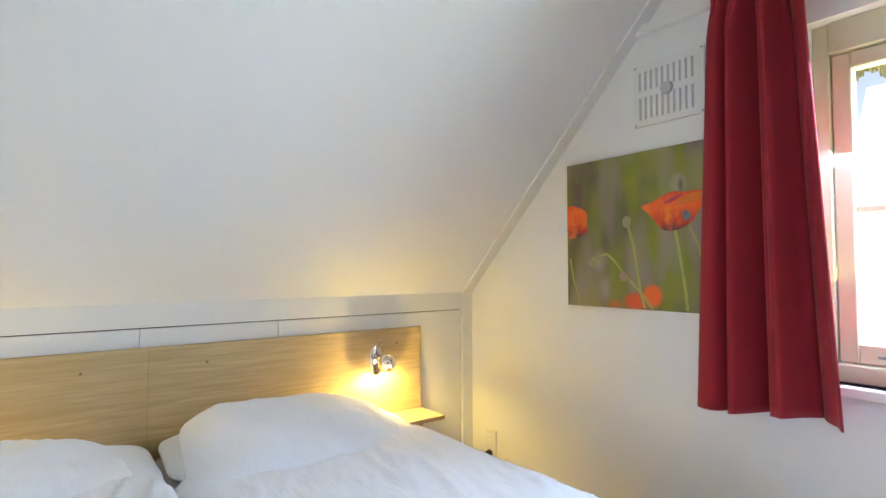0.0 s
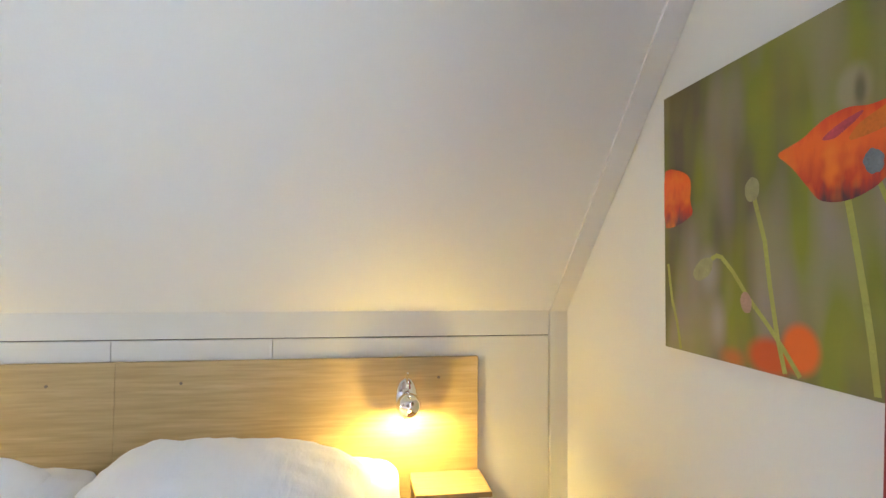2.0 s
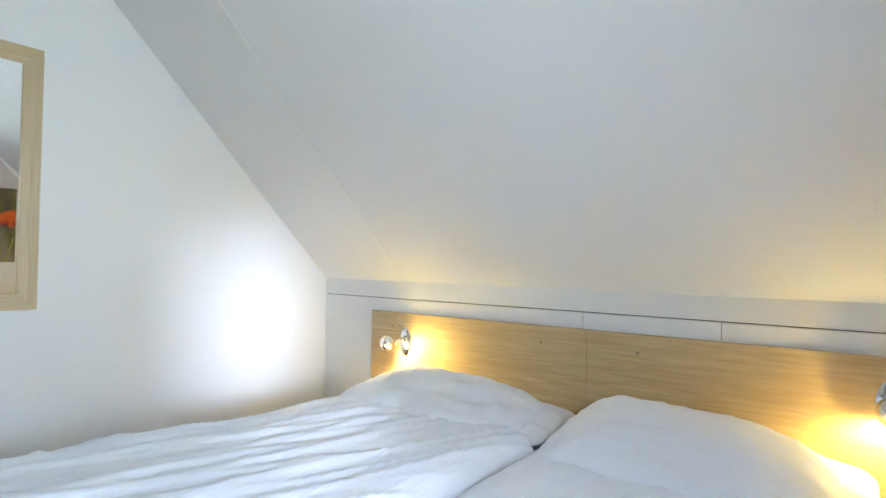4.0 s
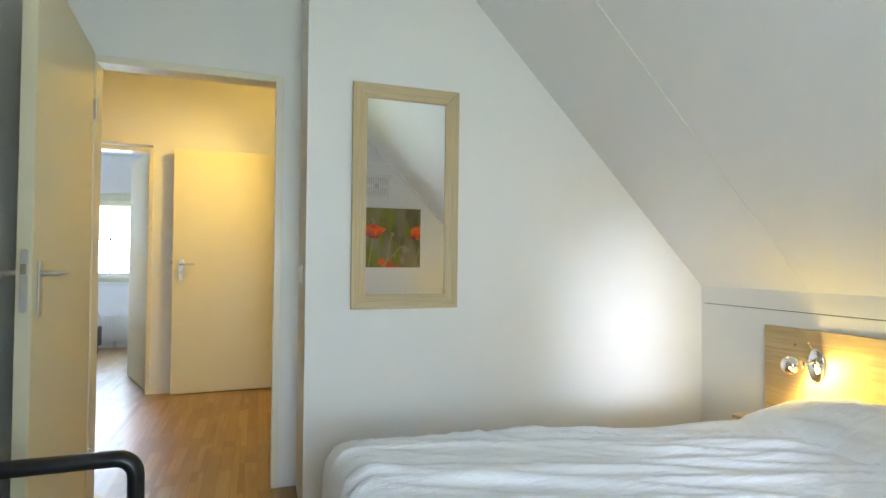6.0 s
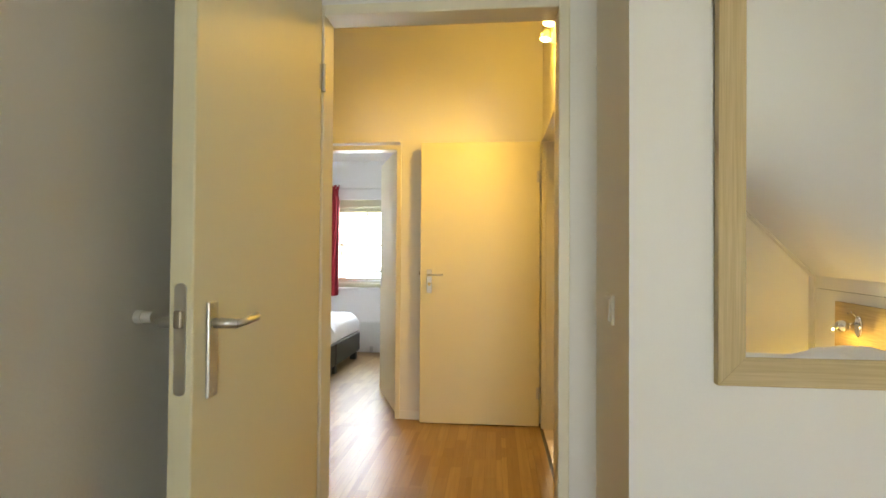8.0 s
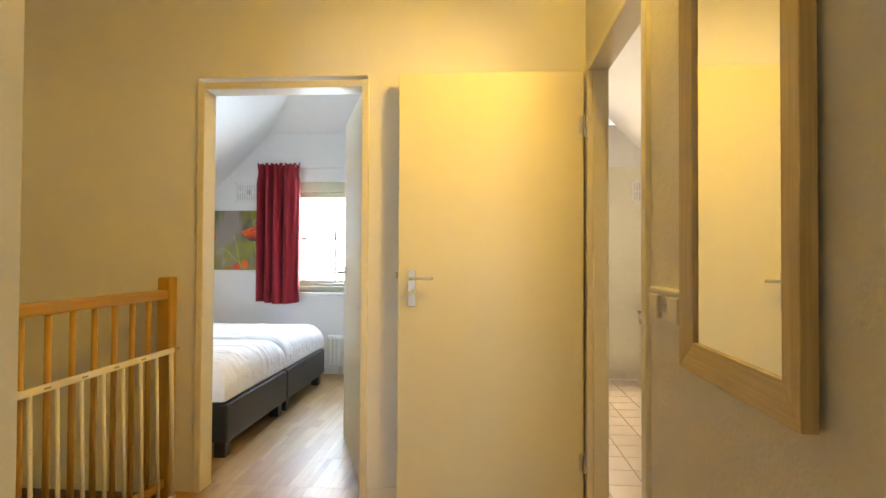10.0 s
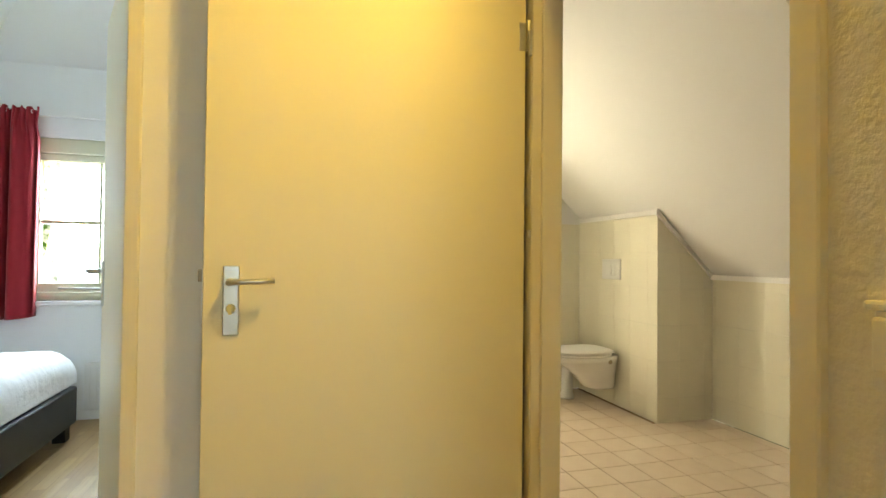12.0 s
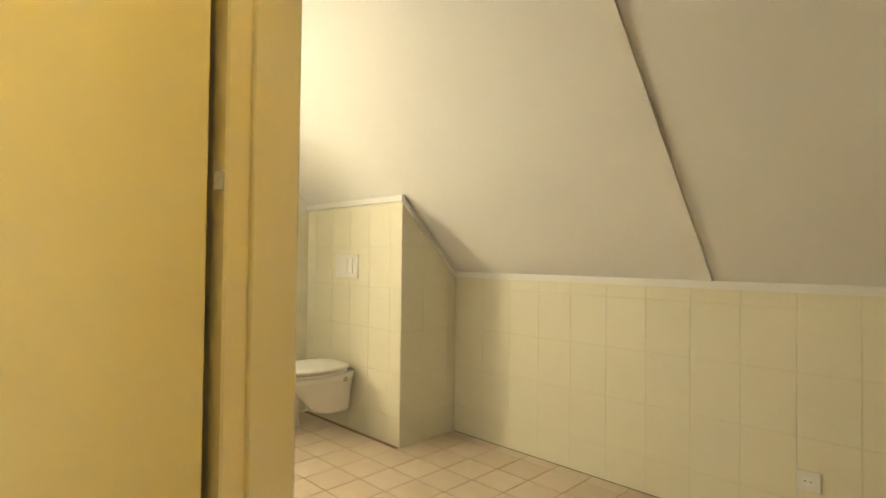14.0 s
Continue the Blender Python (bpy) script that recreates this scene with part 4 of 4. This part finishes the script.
def vent(label, face, out, y0, z0, w, h, cols):
    """White louvred wall vent: a plate with two rows of upright slots and a knob."""
    o = thing("wall_vent", label, "vent", (face, y0, z0), 0, "wall vents")
    s = -out

    def bx(u0, u1, v0, v1, n0, n1):
        a, b = sorted((s * u0, s * u1))
        c, d = sorted((-out * n0, -out * n1))
        return (c, d, a, b, v0, v1)

    part("backing", boxes(bx(0.004, w - 0.004, 0.004, h - 0.004, 0.0, 0.003)), VENTDARK, o)
    p = (w - 0.05) / cols
    rows = ((0.028, 0.46 * h), (0.57 * h, h - 0.03))
    part("plate", boxes(bx(0, w, 0, 0.028, 0.0, 0.009), bx(0, w, 0.46 * h, 0.57 * h, 0, 0.009), bx(0, w, h - 0.03, h, 0, 0.009),
                        bx(0, 0.025, 0.028, 0.46 * h, 0, 0.009), bx(0, 0.025, 0.57 * h, h - 0.03, 0, 0.009),
                        bx(w - 0.025, w, 0.028, 0.46 * h, 0, 0.009), bx(w - 0.025, w, 0.57 * h, h - 0.03, 0, 0.009)), WHITEPLASTIC, o)
    for k in range(cols):
        for v0, v1 in rows:
            part("slat", boxes(bx(0.025 + k * p + p * 0.42, 0.025 + (k + 1) * p, v0, v1, 0, 0.0085)), WHITEPLASTIC, o)
    bm = bmesh.new()
    c = (-out * 0.006, s * w * 0.5, h * 0.515)
    cyl(bm, c, (-out * 0.02, c[1], c[2]), 0.026, 0.023, 20)
    part("knob", bm, VENTDARK, o, "round grey knob")
    for u in (0.008, w - 0.008):
        for v in (0.008, h - 0.008):
            bm = bmesh.new()
            cyl(bm, (-out * 0.008, s * u, v), (-out * 0.0105, s * u, v), 0.004, n=8)
            part("screw", bm, PEWTER, o)
    return o


vent("white plastic wall vent beside the curtain", EAST, 1, -1.062, 1.683, 0.29, 0.25, 10)
vent("white plastic wall vent on the far gable", WEST, -1, -5.12, 1.715, 0.29, 0.205, 10)
v3 = vent("white plastic wall vent above the toilet roll", WEST, -1, -1.175, 1.70, 0.27, 0.225, 10)


def wall_socket(label, m, plug=False):
    o = thing("wall_socket", label, "socket")
    o.matrix_world = m
    part("plate", rbox(-0.04, 0.04, -0.010, 0, -0.04, 0.04, 0.003), WHITEPLASTIC, o)
    bm = bmesh.new()
    cyl(bm, (0, -0.008, 0), (0, -0.0115, 0), 0.022, n=24)
    part("well", bm, PAPER, o)
    for x in (-0.0095, 0.0095):
        bm = bmesh.new()
        cyl(bm, (x, -0.011, 0), (x, -0.0125, 0), 0.0028, n=8)
        part("pin_hole", bm, BLACK, o)
    return o


sk = wall_socket("white double wall socket low on the gable wall", pose(EAST, -0.175, 0.225, 0, 0, -90))
part("lower_plate", rbox(-0.04, 0.04, -0.010, 0, -0.121, -0.041, 0.003), WHITEPLASTIC, sk)
plug = thing("plug", "black plug with its lead in the wall socket", "plug", (EAST - 0.012, -0.175, 0.145))
part("body", cyl(bmesh.new(), (0, 0, 0), (-0.035, 0, -0.004), 0.018, 0.013, 16), BLACK, plug, "", True)
part("lead", tube(bmesh.new(), [(-0.035, 0, -0.004), (-0.05, 0.004, -0.02), (-0.055, 0.012, -0.07), (-0.05, 0.02, -0.145)], 0.0035, 8), BLACK, plug, "", True)


def framed_mirror(label, at, rz, w, h, fw, lean=0.0):
    """A flat oak frame round a mirror glass; local x along the wall, -y out of it."""
    o = thing("wall_mirror", label, "mirror", at, rz)
    o.matrix_world = pose(*at, lean, 0, rz)

    def rail(p, q, r, s, mat, name):
        """One mitred frame piece; p, q on the outer edge, r, s on the inner edge, thinner towards the glass."""
        bm = bmesh.new()
        back = [bm.verts.new((x, 0.0, z)) for x, z in (p, q, r, s)]
        lip = [bm.verts.new((x, y, z)) for (x, z), y in zip((p, q, r, s), (-0.026, -0.026, -0.019, -0.019))]
        bm.faces.new(back)
        bm.faces.new(lip)
        for k in range(4):
            bm.faces.new((back[k], back[(k + 1) % 4], lip[(k + 1) % 4], lip[k]))
        bmesh.ops.bevel(bm, geom=bm.edges[:], offset=0.0012, segments=1, profile=0.5, affect="EDGES")
        part(name, bm, mat, o)

    A, B, C, Dd = (0, 0), (w, 0), (w, h), (0, h)
    a, b, c, d = (fw, fw), (w - fw, fw), (w - fw, h - fw), (fw, h - fw)
    rail(A, B, b, a, OAKHX, "frame_rail")
    rail(Dd, C, c, d, OAKHX, "frame_rail")
    rail(A, Dd, d, a, OAKV, "frame_upright")
    rail(B, C, c, b, OAKV, "frame_upright")
    part("glass", boxes((fw, w - fw, -0.012, -0.004, fw, h - fw)), MIRROR, o, "clear mirror glass")
    return o


framed_mirror("tall wall mirror in a flat limed oak frame", (0.001, -1.96, 0.90), 89.7, 0.489, 0.992, 0.063, 0.75)
framed_mirror("landing mirror in a flat limed oak frame", (-1.338, HALL_F - 0.002, 0.912), -1.1, 0.49, 1.0, 0.063)

# coat rack
rk = thing("coat_rack", "varnished pine coat rack with metal hooks", "coat rack", (0.605, SOUTH, 1.575))
bm = prism([(0, 0, 0.008), (0.008, 0, 0), (0.892, 0, 0), (0.90, 0, 0.008), (0.90, 0, 0.112), (0.892, 0, 0.12), (0.008, 0, 0.12), (0, 0, 0.112)], (0, 0.02, 0))
part("board", bm, PINEX, rk)
for k in range(7):
    bm = bmesh.new()
    x = 0.045 + 0.128 * k
    cyl(bm, (x, 0.018, 0.06), (x, 0.03, 0.06), 0.016, 0.010, 14)
    cyl(bm, (x, 0.028, 0.06), (x, 0.075, 0.068), 0.006, 0.007, 12)
    ball(bm, (x, 0.08, 0.069), 0.013, (1, 0.75, 1), 14, 8)
    cyl(bm, (x, 0.022, 0.062), (x, 0.036, 0.098), 0.005, 0.005, 10)
    ball(bm, (x, 0.038, 0.102), 0.009, (1, 1, 0.8), 12, 8)
    part("hook", bm, PEWTER, rk, "turned metal hook", True)

ds = thing("door_stop", "small white rubber door stop on the wall", "door stop", (0.335, SOUTH, 1.068))
part("stem", cyl(bmesh.new(), (0, 0, 0), (0, 0.014, 0), 0.013, n=14), WHITEPLASTIC, ds)
part("cap", cyl(bmesh.new(), (0, 0.014, 0), (0, 0.034, 0), 0.011, n=14), WHITEPLASTIC, ds)

# wardrobe
wd = thing("wardrobe", "tall pinkish oak veneer wardrobe against the wall", "wardrobe", (1.50, SOUTH + 0.013, 0))
D = 0.447
part("side_panel", rbox(0, 0.018, 0, D - 0.02, 0, 2.02, 0.0015, 1), WARDROBE, wd)
part("side_panel", rbox(1.08, 1.098, 0, D - 0.02, 0, 2.02, 0.0015, 1), WARDROBE, wd)
part("top_panel", rbox(0.018, 1.08, 0, D - 0.02, 2.0, 2.02, 0.0015, 1), WARDROBE, wd)
part("bottom_panel", rbox(0.018, 1.08, 0, D - 0.03, 0.0, 0.08, 0.0015, 1), WARDROBE, wd)
part("back_panel", boxes((0.018, 1.08, 0.0, 0.006, 0.08, 2.0)), WARDROBE, wd)
for x0, x1 in ((0.001, 0.547), (0.551, 1.097)):
    part("door", rbox(x0, x1, D - 0.019, D, 0.085, 2.018, 0.0015, 1), WARDROBE, wd)

# armchair
ch = thing("armchair", "black plastic armchair with looped arms beside the wardrobe", "chair", (1.05, -2.83, 0))


def chair_parts(o):
    """Faces local +y; seat at the origin."""
    part("seat", rbox(-0.23, 0.23, -0.18, 0.22, 0.40, 0.44, 0.018, 3), BLACK, o)

    def back(u, v):
        a = (u - 0.5) * 2
        z = 0.46 + 0.43 * v * (1 - 0.55 * a * a)
        return (a * (0.20 - 0.02 * v), -0.175 - 0.05 * v + 0.05 * a * a, z)

    b = part("backrest", sheet(back, 24, 14), BLACK, o, "", True)
    m = b.modifiers.new("thickness", "SOLIDIFY")
    m.thickness = 0.02
    for s in (-1, 1):
        x = s * 0.262
        line = [(x * 0.78, -0.19, 0.66), (x * 0.92, -0.178, 0.63), (x, -0.145, 0.614), (x, -0.08, 0.612), (x, 0.05, 0.612), *arc((x, 0.16, 0.567), 0.045, 90, 0, 6, "yz"), (x, 0.206, 0.45), (x, 0.215, 0.02)]
        part("arm", tube(bmesh.new(), line, 0.025, 12, 0.8), BLACK, o, "", True)
        part("leg", tube(bmesh.new(), [(x * 0.80, -0.19, 0.64), (x * 0.90, -0.2, 0.45), (x, -0.235, 0.01)], 0.015, 10), BLACK, o, "", True)
        part("foot_cap", cyl(bmesh.new(), (x, 0.215, 0.0), (x, 0.215, 0.03), 0.021, 0.017, 14), BLACK, o)
    part("cross_bar", cyl(bmesh.new(), (-0.25, -0.17, 0.41), (0.25, -0.17, 0.41), 0.011, n=12), BLACK, o)
    part("cross_bar", cyl(bmesh.new(), (-0.25, 0.19, 0.40), (0.25, 0.19, 0.40), 0.011, n=12), BLACK, o)


chair_parts(ch)

# light switch in the door recess
sw = thing("light_switch", "white rocker light switch beside the bedroom door", "light switch", (-0.19, HALL_N, 1.05))
part("plate", rbox(-0.04, 0.04, -0.010, 0, -0.04, 0.04, 0.003), WHITEPLASTIC, sw)
part("rocker", rbox(-0.031, 0.031, -0.015, -0.009, -0.031, 0.031, 0.003), WHITEPLASTIC, sw)

# ---- landing things ----
sd = thing("switch_panel", "white switch and socket strip on the landing wall", "light switch", (-1.567, HALL_F, 0.999))
part("strip", rbox(0, 0.218, -0.014, 0, 0.0, 0.075, 0.003), WHITEPLASTIC, sd)
part("ledge", rbox(-0.006, 0.224, -0.024, 0, 0.075, 0.086, 0.004), WHITEPLASTIC, sd)
for x in (0.006, 0.150):
    part("rocker", rbox(x, x + 0.062, -0.028, -0.013, 0.004, 0.068, 0.004), WHITEPLASTIC, sd)
ring = part("socket_ring", cyl(bmesh.new(), (0.099, -0.013, 0.043), (0.099, -0.018, 0.043), 0.024, n=24), WHITEPLASTIC, sd)
part("well", cyl(bmesh.new(), (0.099, -0.0181, 0.043), (0.099, -0.0185, 0.043), 0.019, n=24), VENTDARK, ring)
for dx in (-0.0095, 0.0095):
    part("pin_hole", cyl(bmesh.new(), (0.099 + dx, -0.0186, 0.043), (0.099 + dx, -0.0192, 0.043), 0.0028, n=8), BLACK, ring)

sp = thing("spot_lamp", "white twin spotlight bar glowing above the landing mirror", "lamp", (-1.647, HALL_F, 2.455))
part("bar", rbox(-0.16, 0.16, -0.03, 0, -0.02, 0.02, 0.004), WHITEPLASTIC, sp)
for x in (-0.102, 0.102):
    hd = part("spot_head", cyl(bmesh.new(), (x, -0.055, 0.035), (x, -0.06, -0.018), 0.022, 0.034, 20), WHITEPLASTIC, sp, "", True)
    part("stalk", cyl(bmesh.new(), (x, -0.03, 0.0), (x, -0.055, 0.015), 0.007, n=10), CHROME, hd)
    part("bulb", cyl(bmesh.new(), (x, -0.0601, -0.0185), (x, -0.061, -0.024), 0.03, 0.027, 20), BULB, hd, "glowing lens")

rl = thing("stair_railing", "varnished pine railing with round balusters above the stairs", "railing", (-2.535, -4.138, 0))
part("newel_post", rbox(-0.032, 0.032, -0.032, 0.032, -0.19, 1.06, 0.005, 1), PINE, rl)
part("newel_post", rbox(1.95, 2.014, -0.032, 0.032, -0.19, 1.06, 0.005, 1), PINE, rl)
part("handrail", rbox(0.032, 1.95, -0.025, 0.025, 0.955, 1.0, 0.008, 2), PINEX, rl)
part("bottom_rail", rbox(0.032, 1.95, -0.018, 0.018, 0.06, 0.10, 0.004, 1), PINEX, rl)
for k in range(16):
    x = 0.032 + 0.113 * (k + 1)
    part("baluster", cyl(bmesh.new(), (x, 0, 0.095), (x, 0, 0.96), 0.0115, n=12), PINE, rl, "", True)

dr = thing("stair_gate", "cream wooden stair gate with thin white bars leaning on the railing", "stair gate", (-2.50, -4.083, 0))
part("top_bar", rbox(0.0, 1.25, -0.008, 0.008, 0.702, 0.727, 0.004, 2), FRAMEPAINT, dr, "cream painted wooden bar")
for k in range(4):
    part("slot", rbox(0.22 + 0.17 * k, 0.25 + 0.17 * k, 0.006, 0.0086, 0.711, 0.718, 0.0005, 1), PEWTER, dr, "dark slot in the bar")
part("end_pin", cyl(bmesh.new(), (-0.045, 0, 0.715), (0.0, 0, 0.715), 0.006, n=10), PEWTER, dr, "dull steel end pin")
part("bottom_bar", rbox(0.0, 1.25, 0.008, 0.024, 0.012, 0.036, 0.004, 2), FRAMEPAINT, dr)
for k in range(12):
    x = 0.018 + 0.113 * k
    r = 0.010 if k == 0 else 0.0075
    if x < 1.24:
        part("bar", cyl(bmesh.new(), (x, 0.0, 0.704), (x, 0.016, 0.03), r, n=10), WHITEPLASTIC, dr, "", True)

# ---- far bedroom things ----
for cx, s in ((-3.47, 7.7), (-4.42, 3.1)):
    bed("black boxspring bed with white bedding in the far bedroom", (cx, YS + 0.06, 0), 180, 0.94, 2.08, "twin beds in the far room")
    du = link("bed_sheet", duvet(0.955, 1.50, 0.54, 0.205, s, 0.035, 0.0, 0.125, 0.3), LINEN, True)
    du.matrix_world = pose(cx, YS + 0.06 + 0.57, 0, 0, 0, 180)
    tagged(du, "white cotton duvet with soft creases spread over a bed", "bedding", "duvets")
    p = link("pillow", pillow(0.80, 0.52, 0.18, s), LINEN, True)
    p.matrix_world = pose(cx, YS + 0.36, 0.575, 12, 0, 180)
    tagged(p, "plump white cotton pillow at the far headboard", "pillow", "pillows on the bed")
rd = thing("radiator", "low white ribbed panel radiator under the far window", "radiator", (WEST + 0.03, -4.13, 0.085))
part("panel", rbox(0.0, 0.05, 0.0, 0.95, 0.0, 0.30, 0.004, 1), WHITEPLASTIC, rd)
part("top_grille", rbox(0.003, 0.047, 0.006, 0.944, 0.3005, 0.306, 0.001, 1), TRIM, rd)
for k in range(23):
    part("rib", rbox(0.05, 0.056, 0.012 + 0.041 * k, 0.036 + 0.041 * k, 0.02, 0.28, 0.002, 1), WHITEPLASTIC, rd)
for y in (0.12, 0.83):
    part("bracket", rbox(-0.03, 0.0, y - 0.02, y + 0.02, -0.085, 0.25, 0.002, 1), ALU, rd)
hb2 = thing("headboard", "light oak veneer headboard in the far bedroom", "headboard", (0, 0, 0))
part("board", rbox(-5.2, -2.8, YS + 0.002, YS + 0.022, 0.28, 0.82, 0.0015, 1), OAK, hb2)
lp = reading_lamp(0, 0, 0.0)
lp.matrix_world = pose(-4.45, YS + 0.023, 0.70, 0, 0, 180)

# ---- bathroom things ----
TX = -4.785
wc = thing("toilet", "white wall-hung toilet with a closed lid", "toilet", (TX, BY, 0))


def oval(z, w, y_back, y_front, n=32, square=0.0):
    """A ring that is blunt at the wall and round at the front; y runs towards -y."""
    out = []
    for k in range(n):
        a = 2 * math.pi * k / n
        c, s = math.cos(a), math.sin(a)
        p = 0.55 if s > 0 else 1.0
        yy = (y_back + y_front) / 2 + (y_back - y_front) / 2 * (math.copysign(abs(s) ** p, s))
        xx = w * math.copysign(abs(c) ** (0.75 if s > 0 else 0.95), c)
        out.append((xx, yy, z))
    return out


part("bowl", loft([oval(0.125, 0.045, -0.002, -0.17), oval(0.13, 0.068, -0.001, -0.22), oval(0.15, 0.084, 0, -0.26), oval(0.19, 0.097, 0, -0.295), oval(0.24, 0.112, 0, -0.335), oval(0.29, 0.132, 0, -0.40),
                   oval(0.33, 0.155, 0, -0.475), oval(0.352, 0.170, 0, -0.51), oval(0.362, 0.180, 0, -0.53), oval(0.392, 0.184, 0, -0.537), oval(0.396, 0.180, 0, -0.533)]), CERAMIC, wc, "", True)
part("seat", loft([oval(0.397, 0.176, -0.07, -0.525), oval(0.403, 0.188, -0.06, -0.54), oval(0.412, 0.188, -0.06, -0.54), oval(0.416, 0.18, -0.07, -0.53)]), WHITEPLASTIC, wc, "", True)
part("lid", loft([oval(0.419, 0.18, -0.06, -0.53), oval(0.424, 0.19, -0.05, -0.543), oval(0.434, 0.19, -0.05, -0.543), oval(0.442, 0.17, -0.07, -0.52), oval(0.444, 0.09, -0.15, -0.42)]),
     WHITEPLASTIC, wc, "", True)
for x in (-0.08, 0.08):
    part("hinge", cyl(bmesh.new(), (x - 0.02, -0.055, 0.422), (x + 0.02, -0.055, 0.422), 0.012, n=12), ALU, wc)
part("fixing_cap", cyl(bmesh.new(), (0.158, -0.13, 0.36), (0.176, -0.13, 0.36), 0.016, n=14), PEWTER, wc, "dark fixing bolt cap")
fp = thing("flush_plate", "white dual flush plate above the toilet", "flush plate", (-4.795, BY + 0.004, 1.055))
part("plate", rbox(-0.123, 0.123, -0.016, 0, -0.08, 0.08, 0.005), WHITEPLASTIC, fp)
part("button", rbox(-0.075, 0.015, -0.021, -0.015, -0.05, 0.05, 0.004), WHITEPLASTIC, fp)
part("button", rbox(0.02, 0.075, -0.021, -0.015, -0.05, 0.05, 0.004), WHITEPLASTIC, fp)
bh = thing("toilet_brush", "white toilet brush holder on the tiled floor", "toilet brush", (-5.02, -0.62, 0))
part("holder", loft([[(r * math.cos(q), r * math.sin(q), z) for q in (2 * math.pi * j / 20 for j in range(20))] for r, z in ((0.058, 0.0), (0.058, 0.02), (0.046, 0.05), (0.044, 0.28), (0.048, 0.30))]),
     WHITEPLASTIC, bh, "", True)
part("handle", cyl(bmesh.new(), (0, 0, 0.30), (0, 0, 0.37), 0.010, n=12), WHITEPLASTIC, bh)
tp = thing("toilet_roll_holder", "metal toilet roll holder on the tiled wall", "toilet roll", (WEST + 0.006, -1.06, 0.63))
part("flap", rbox(0.0, 0.06, -0.065, 0.065, 0.02, 0.035, 0.004), PEWTER, tp, "dull metal flap")
part("backplate", rbox(-0.002, 0.006, -0.06, 0.06, 0.0, 0.035, 0.002), ALU, tp)
part("roll", cyl(bmesh.new(), (0.055, -0.05, -0.035), (0.055, 0.05, -0.035), 0.05, n=24), PAPER, tp, "white paper roll", True)
wall_socket("white wall socket above the bathroom skirting", pose(-2.326, 0.104, 0.258, 0, 0, 0))

# ---- pieces: floor boards and tiles ----
MESHES = {}


def piece(name, key, size, material, parent, at, bevel=0.0):
    """One small slab on shared mesh data."""
    k = (name, key, *[round(s, 3) for s in size])
    if k not in MESHES:
        bm = boxes((-size[0] / 2, size[0] / 2, -size[1] / 2, size[1] / 2, -size[2] / 2, size[2] / 2))
        if bevel:
            bmesh.ops.bevel(bm, geom=bm.edges[:], offset=bevel, segments=1, profile=0.5, affect="EDGES")
        me = bpy.data.meshes.new(name)
        bm.to_mesh(me)
        bm.free()
        me.materials.append(material)
        MESHES[k] = me
    o = new(name, MESHES[k])
    o.location = at
    o.parent = parent
    return o


rng = random.Random(5)


def boards(x0, x1, y0, y1):
    """Floor boards along x with staggered joints."""
    W, L = 0.193, 1.29
    j, y = 0, y0
    while y < y1 - 1e-3:
        w = min(W, y1 - y)
        x = x0 - rng.uniform(0, L * 0.8)
        while x < x1 - 1e-3:
            a, b = max(x, x0), min(x + L, x1)
            if b - a > 0.03:
                piece("floorboard", "f", (b - a - 0.0008, w - 0.0008, 0.012), LAMINATE, floor, ((a + b) / 2, y + w / 2, -0.006))
            x += L
        y += W


boards(HALL_W - 0.1, 0.0, -4.16, HALL_N)
boards(0.0, EAST, SOUTH, 0.0)
boards(WEST, HALL_W - 0.1, YS, HALL_N)


def tiles(kind, axis, fixed, proud, a0, a1, b0, b1, wa, wb, parent, material, off_a=0.0, off_b=0.0, skip=None, depth=0.006, joint=0.0018):
    """A field of tiles on a plane: axis is the plane's normal; a and b run along the other two axes."""
    a = a0 - off_a
    while a < a1 - 0.004:
        p, q = max(a, a0), min(a + wa, a1)
        b = b0 - off_b
        while b < b1 - 0.004:
            r, s = max(b, b0), min(b + wb, b1)
            if q - p > 0.012 and s - r > 0.012 and not (skip and skip((p + q) / 2, (r + s) / 2)):
                da, db = q - p - joint, s - r - joint
                if axis == "y":
                    piece(kind, axis, (da, depth, db), material, parent, ((p + q) / 2, fixed + proud, (r + s) / 2), 0.001)
                elif axis == "x":
                    piece(kind, axis, (depth, da, db), material, parent, (fixed + proud, (p + q) / 2, (r + s) / 2), 0.001)
                else:
                    piece(kind, axis, (da, db, depth), material, parent, ((p + q) / 2, (r + s) / 2, fixed + proud), 0.001)
            b += wb
        a += wa


TW, TH = 0.206, 0.2535
tiles("tile", "y", 0.11, 0.0016, BX + 0.006, -1.2, 0.0, 0.995, TW, TH, bath_n, TILE, 0.184, 0.084)
tiles("tile", "y", BY, 0.0016, WEST + 0.006, BX, 0.0, 1.447, TW, TH, bxg, TILE, 0.10, 0.085)
tiles("tile", "x", BX, -0.0016, BY + 0.002, 0.105, 0.0, 1.44, TW, TH, bxg, TILE, 0.03, 0.085, lambda y, z: z > RB - y - 0.14)
wg = bpy.data.objects["wall_gable_west"]
tiles("tile", "x", WEST, -0.0016, HALL_N + 0.1, BY, 0.0, 2.05, TW, TH, wg, TILE, 0.0, 0.085,
      lambda y, z: z > RB - y - 0.16 or (W3[0] - 0.06 < y < W3[1] + 0.06 and W3[2] - 0.12 < z < W3[3] + 0.1))
FT = 0.20
tiles("tile", "z", 0.0, -0.003, -5.29, -1.55, HALL_N + 0.02, 0.105, FT, FT, bath_floor, FLOORTILE, 0.166, 0.05, lambda x, y: x < BX and y > BY, 0.006, 0.005)
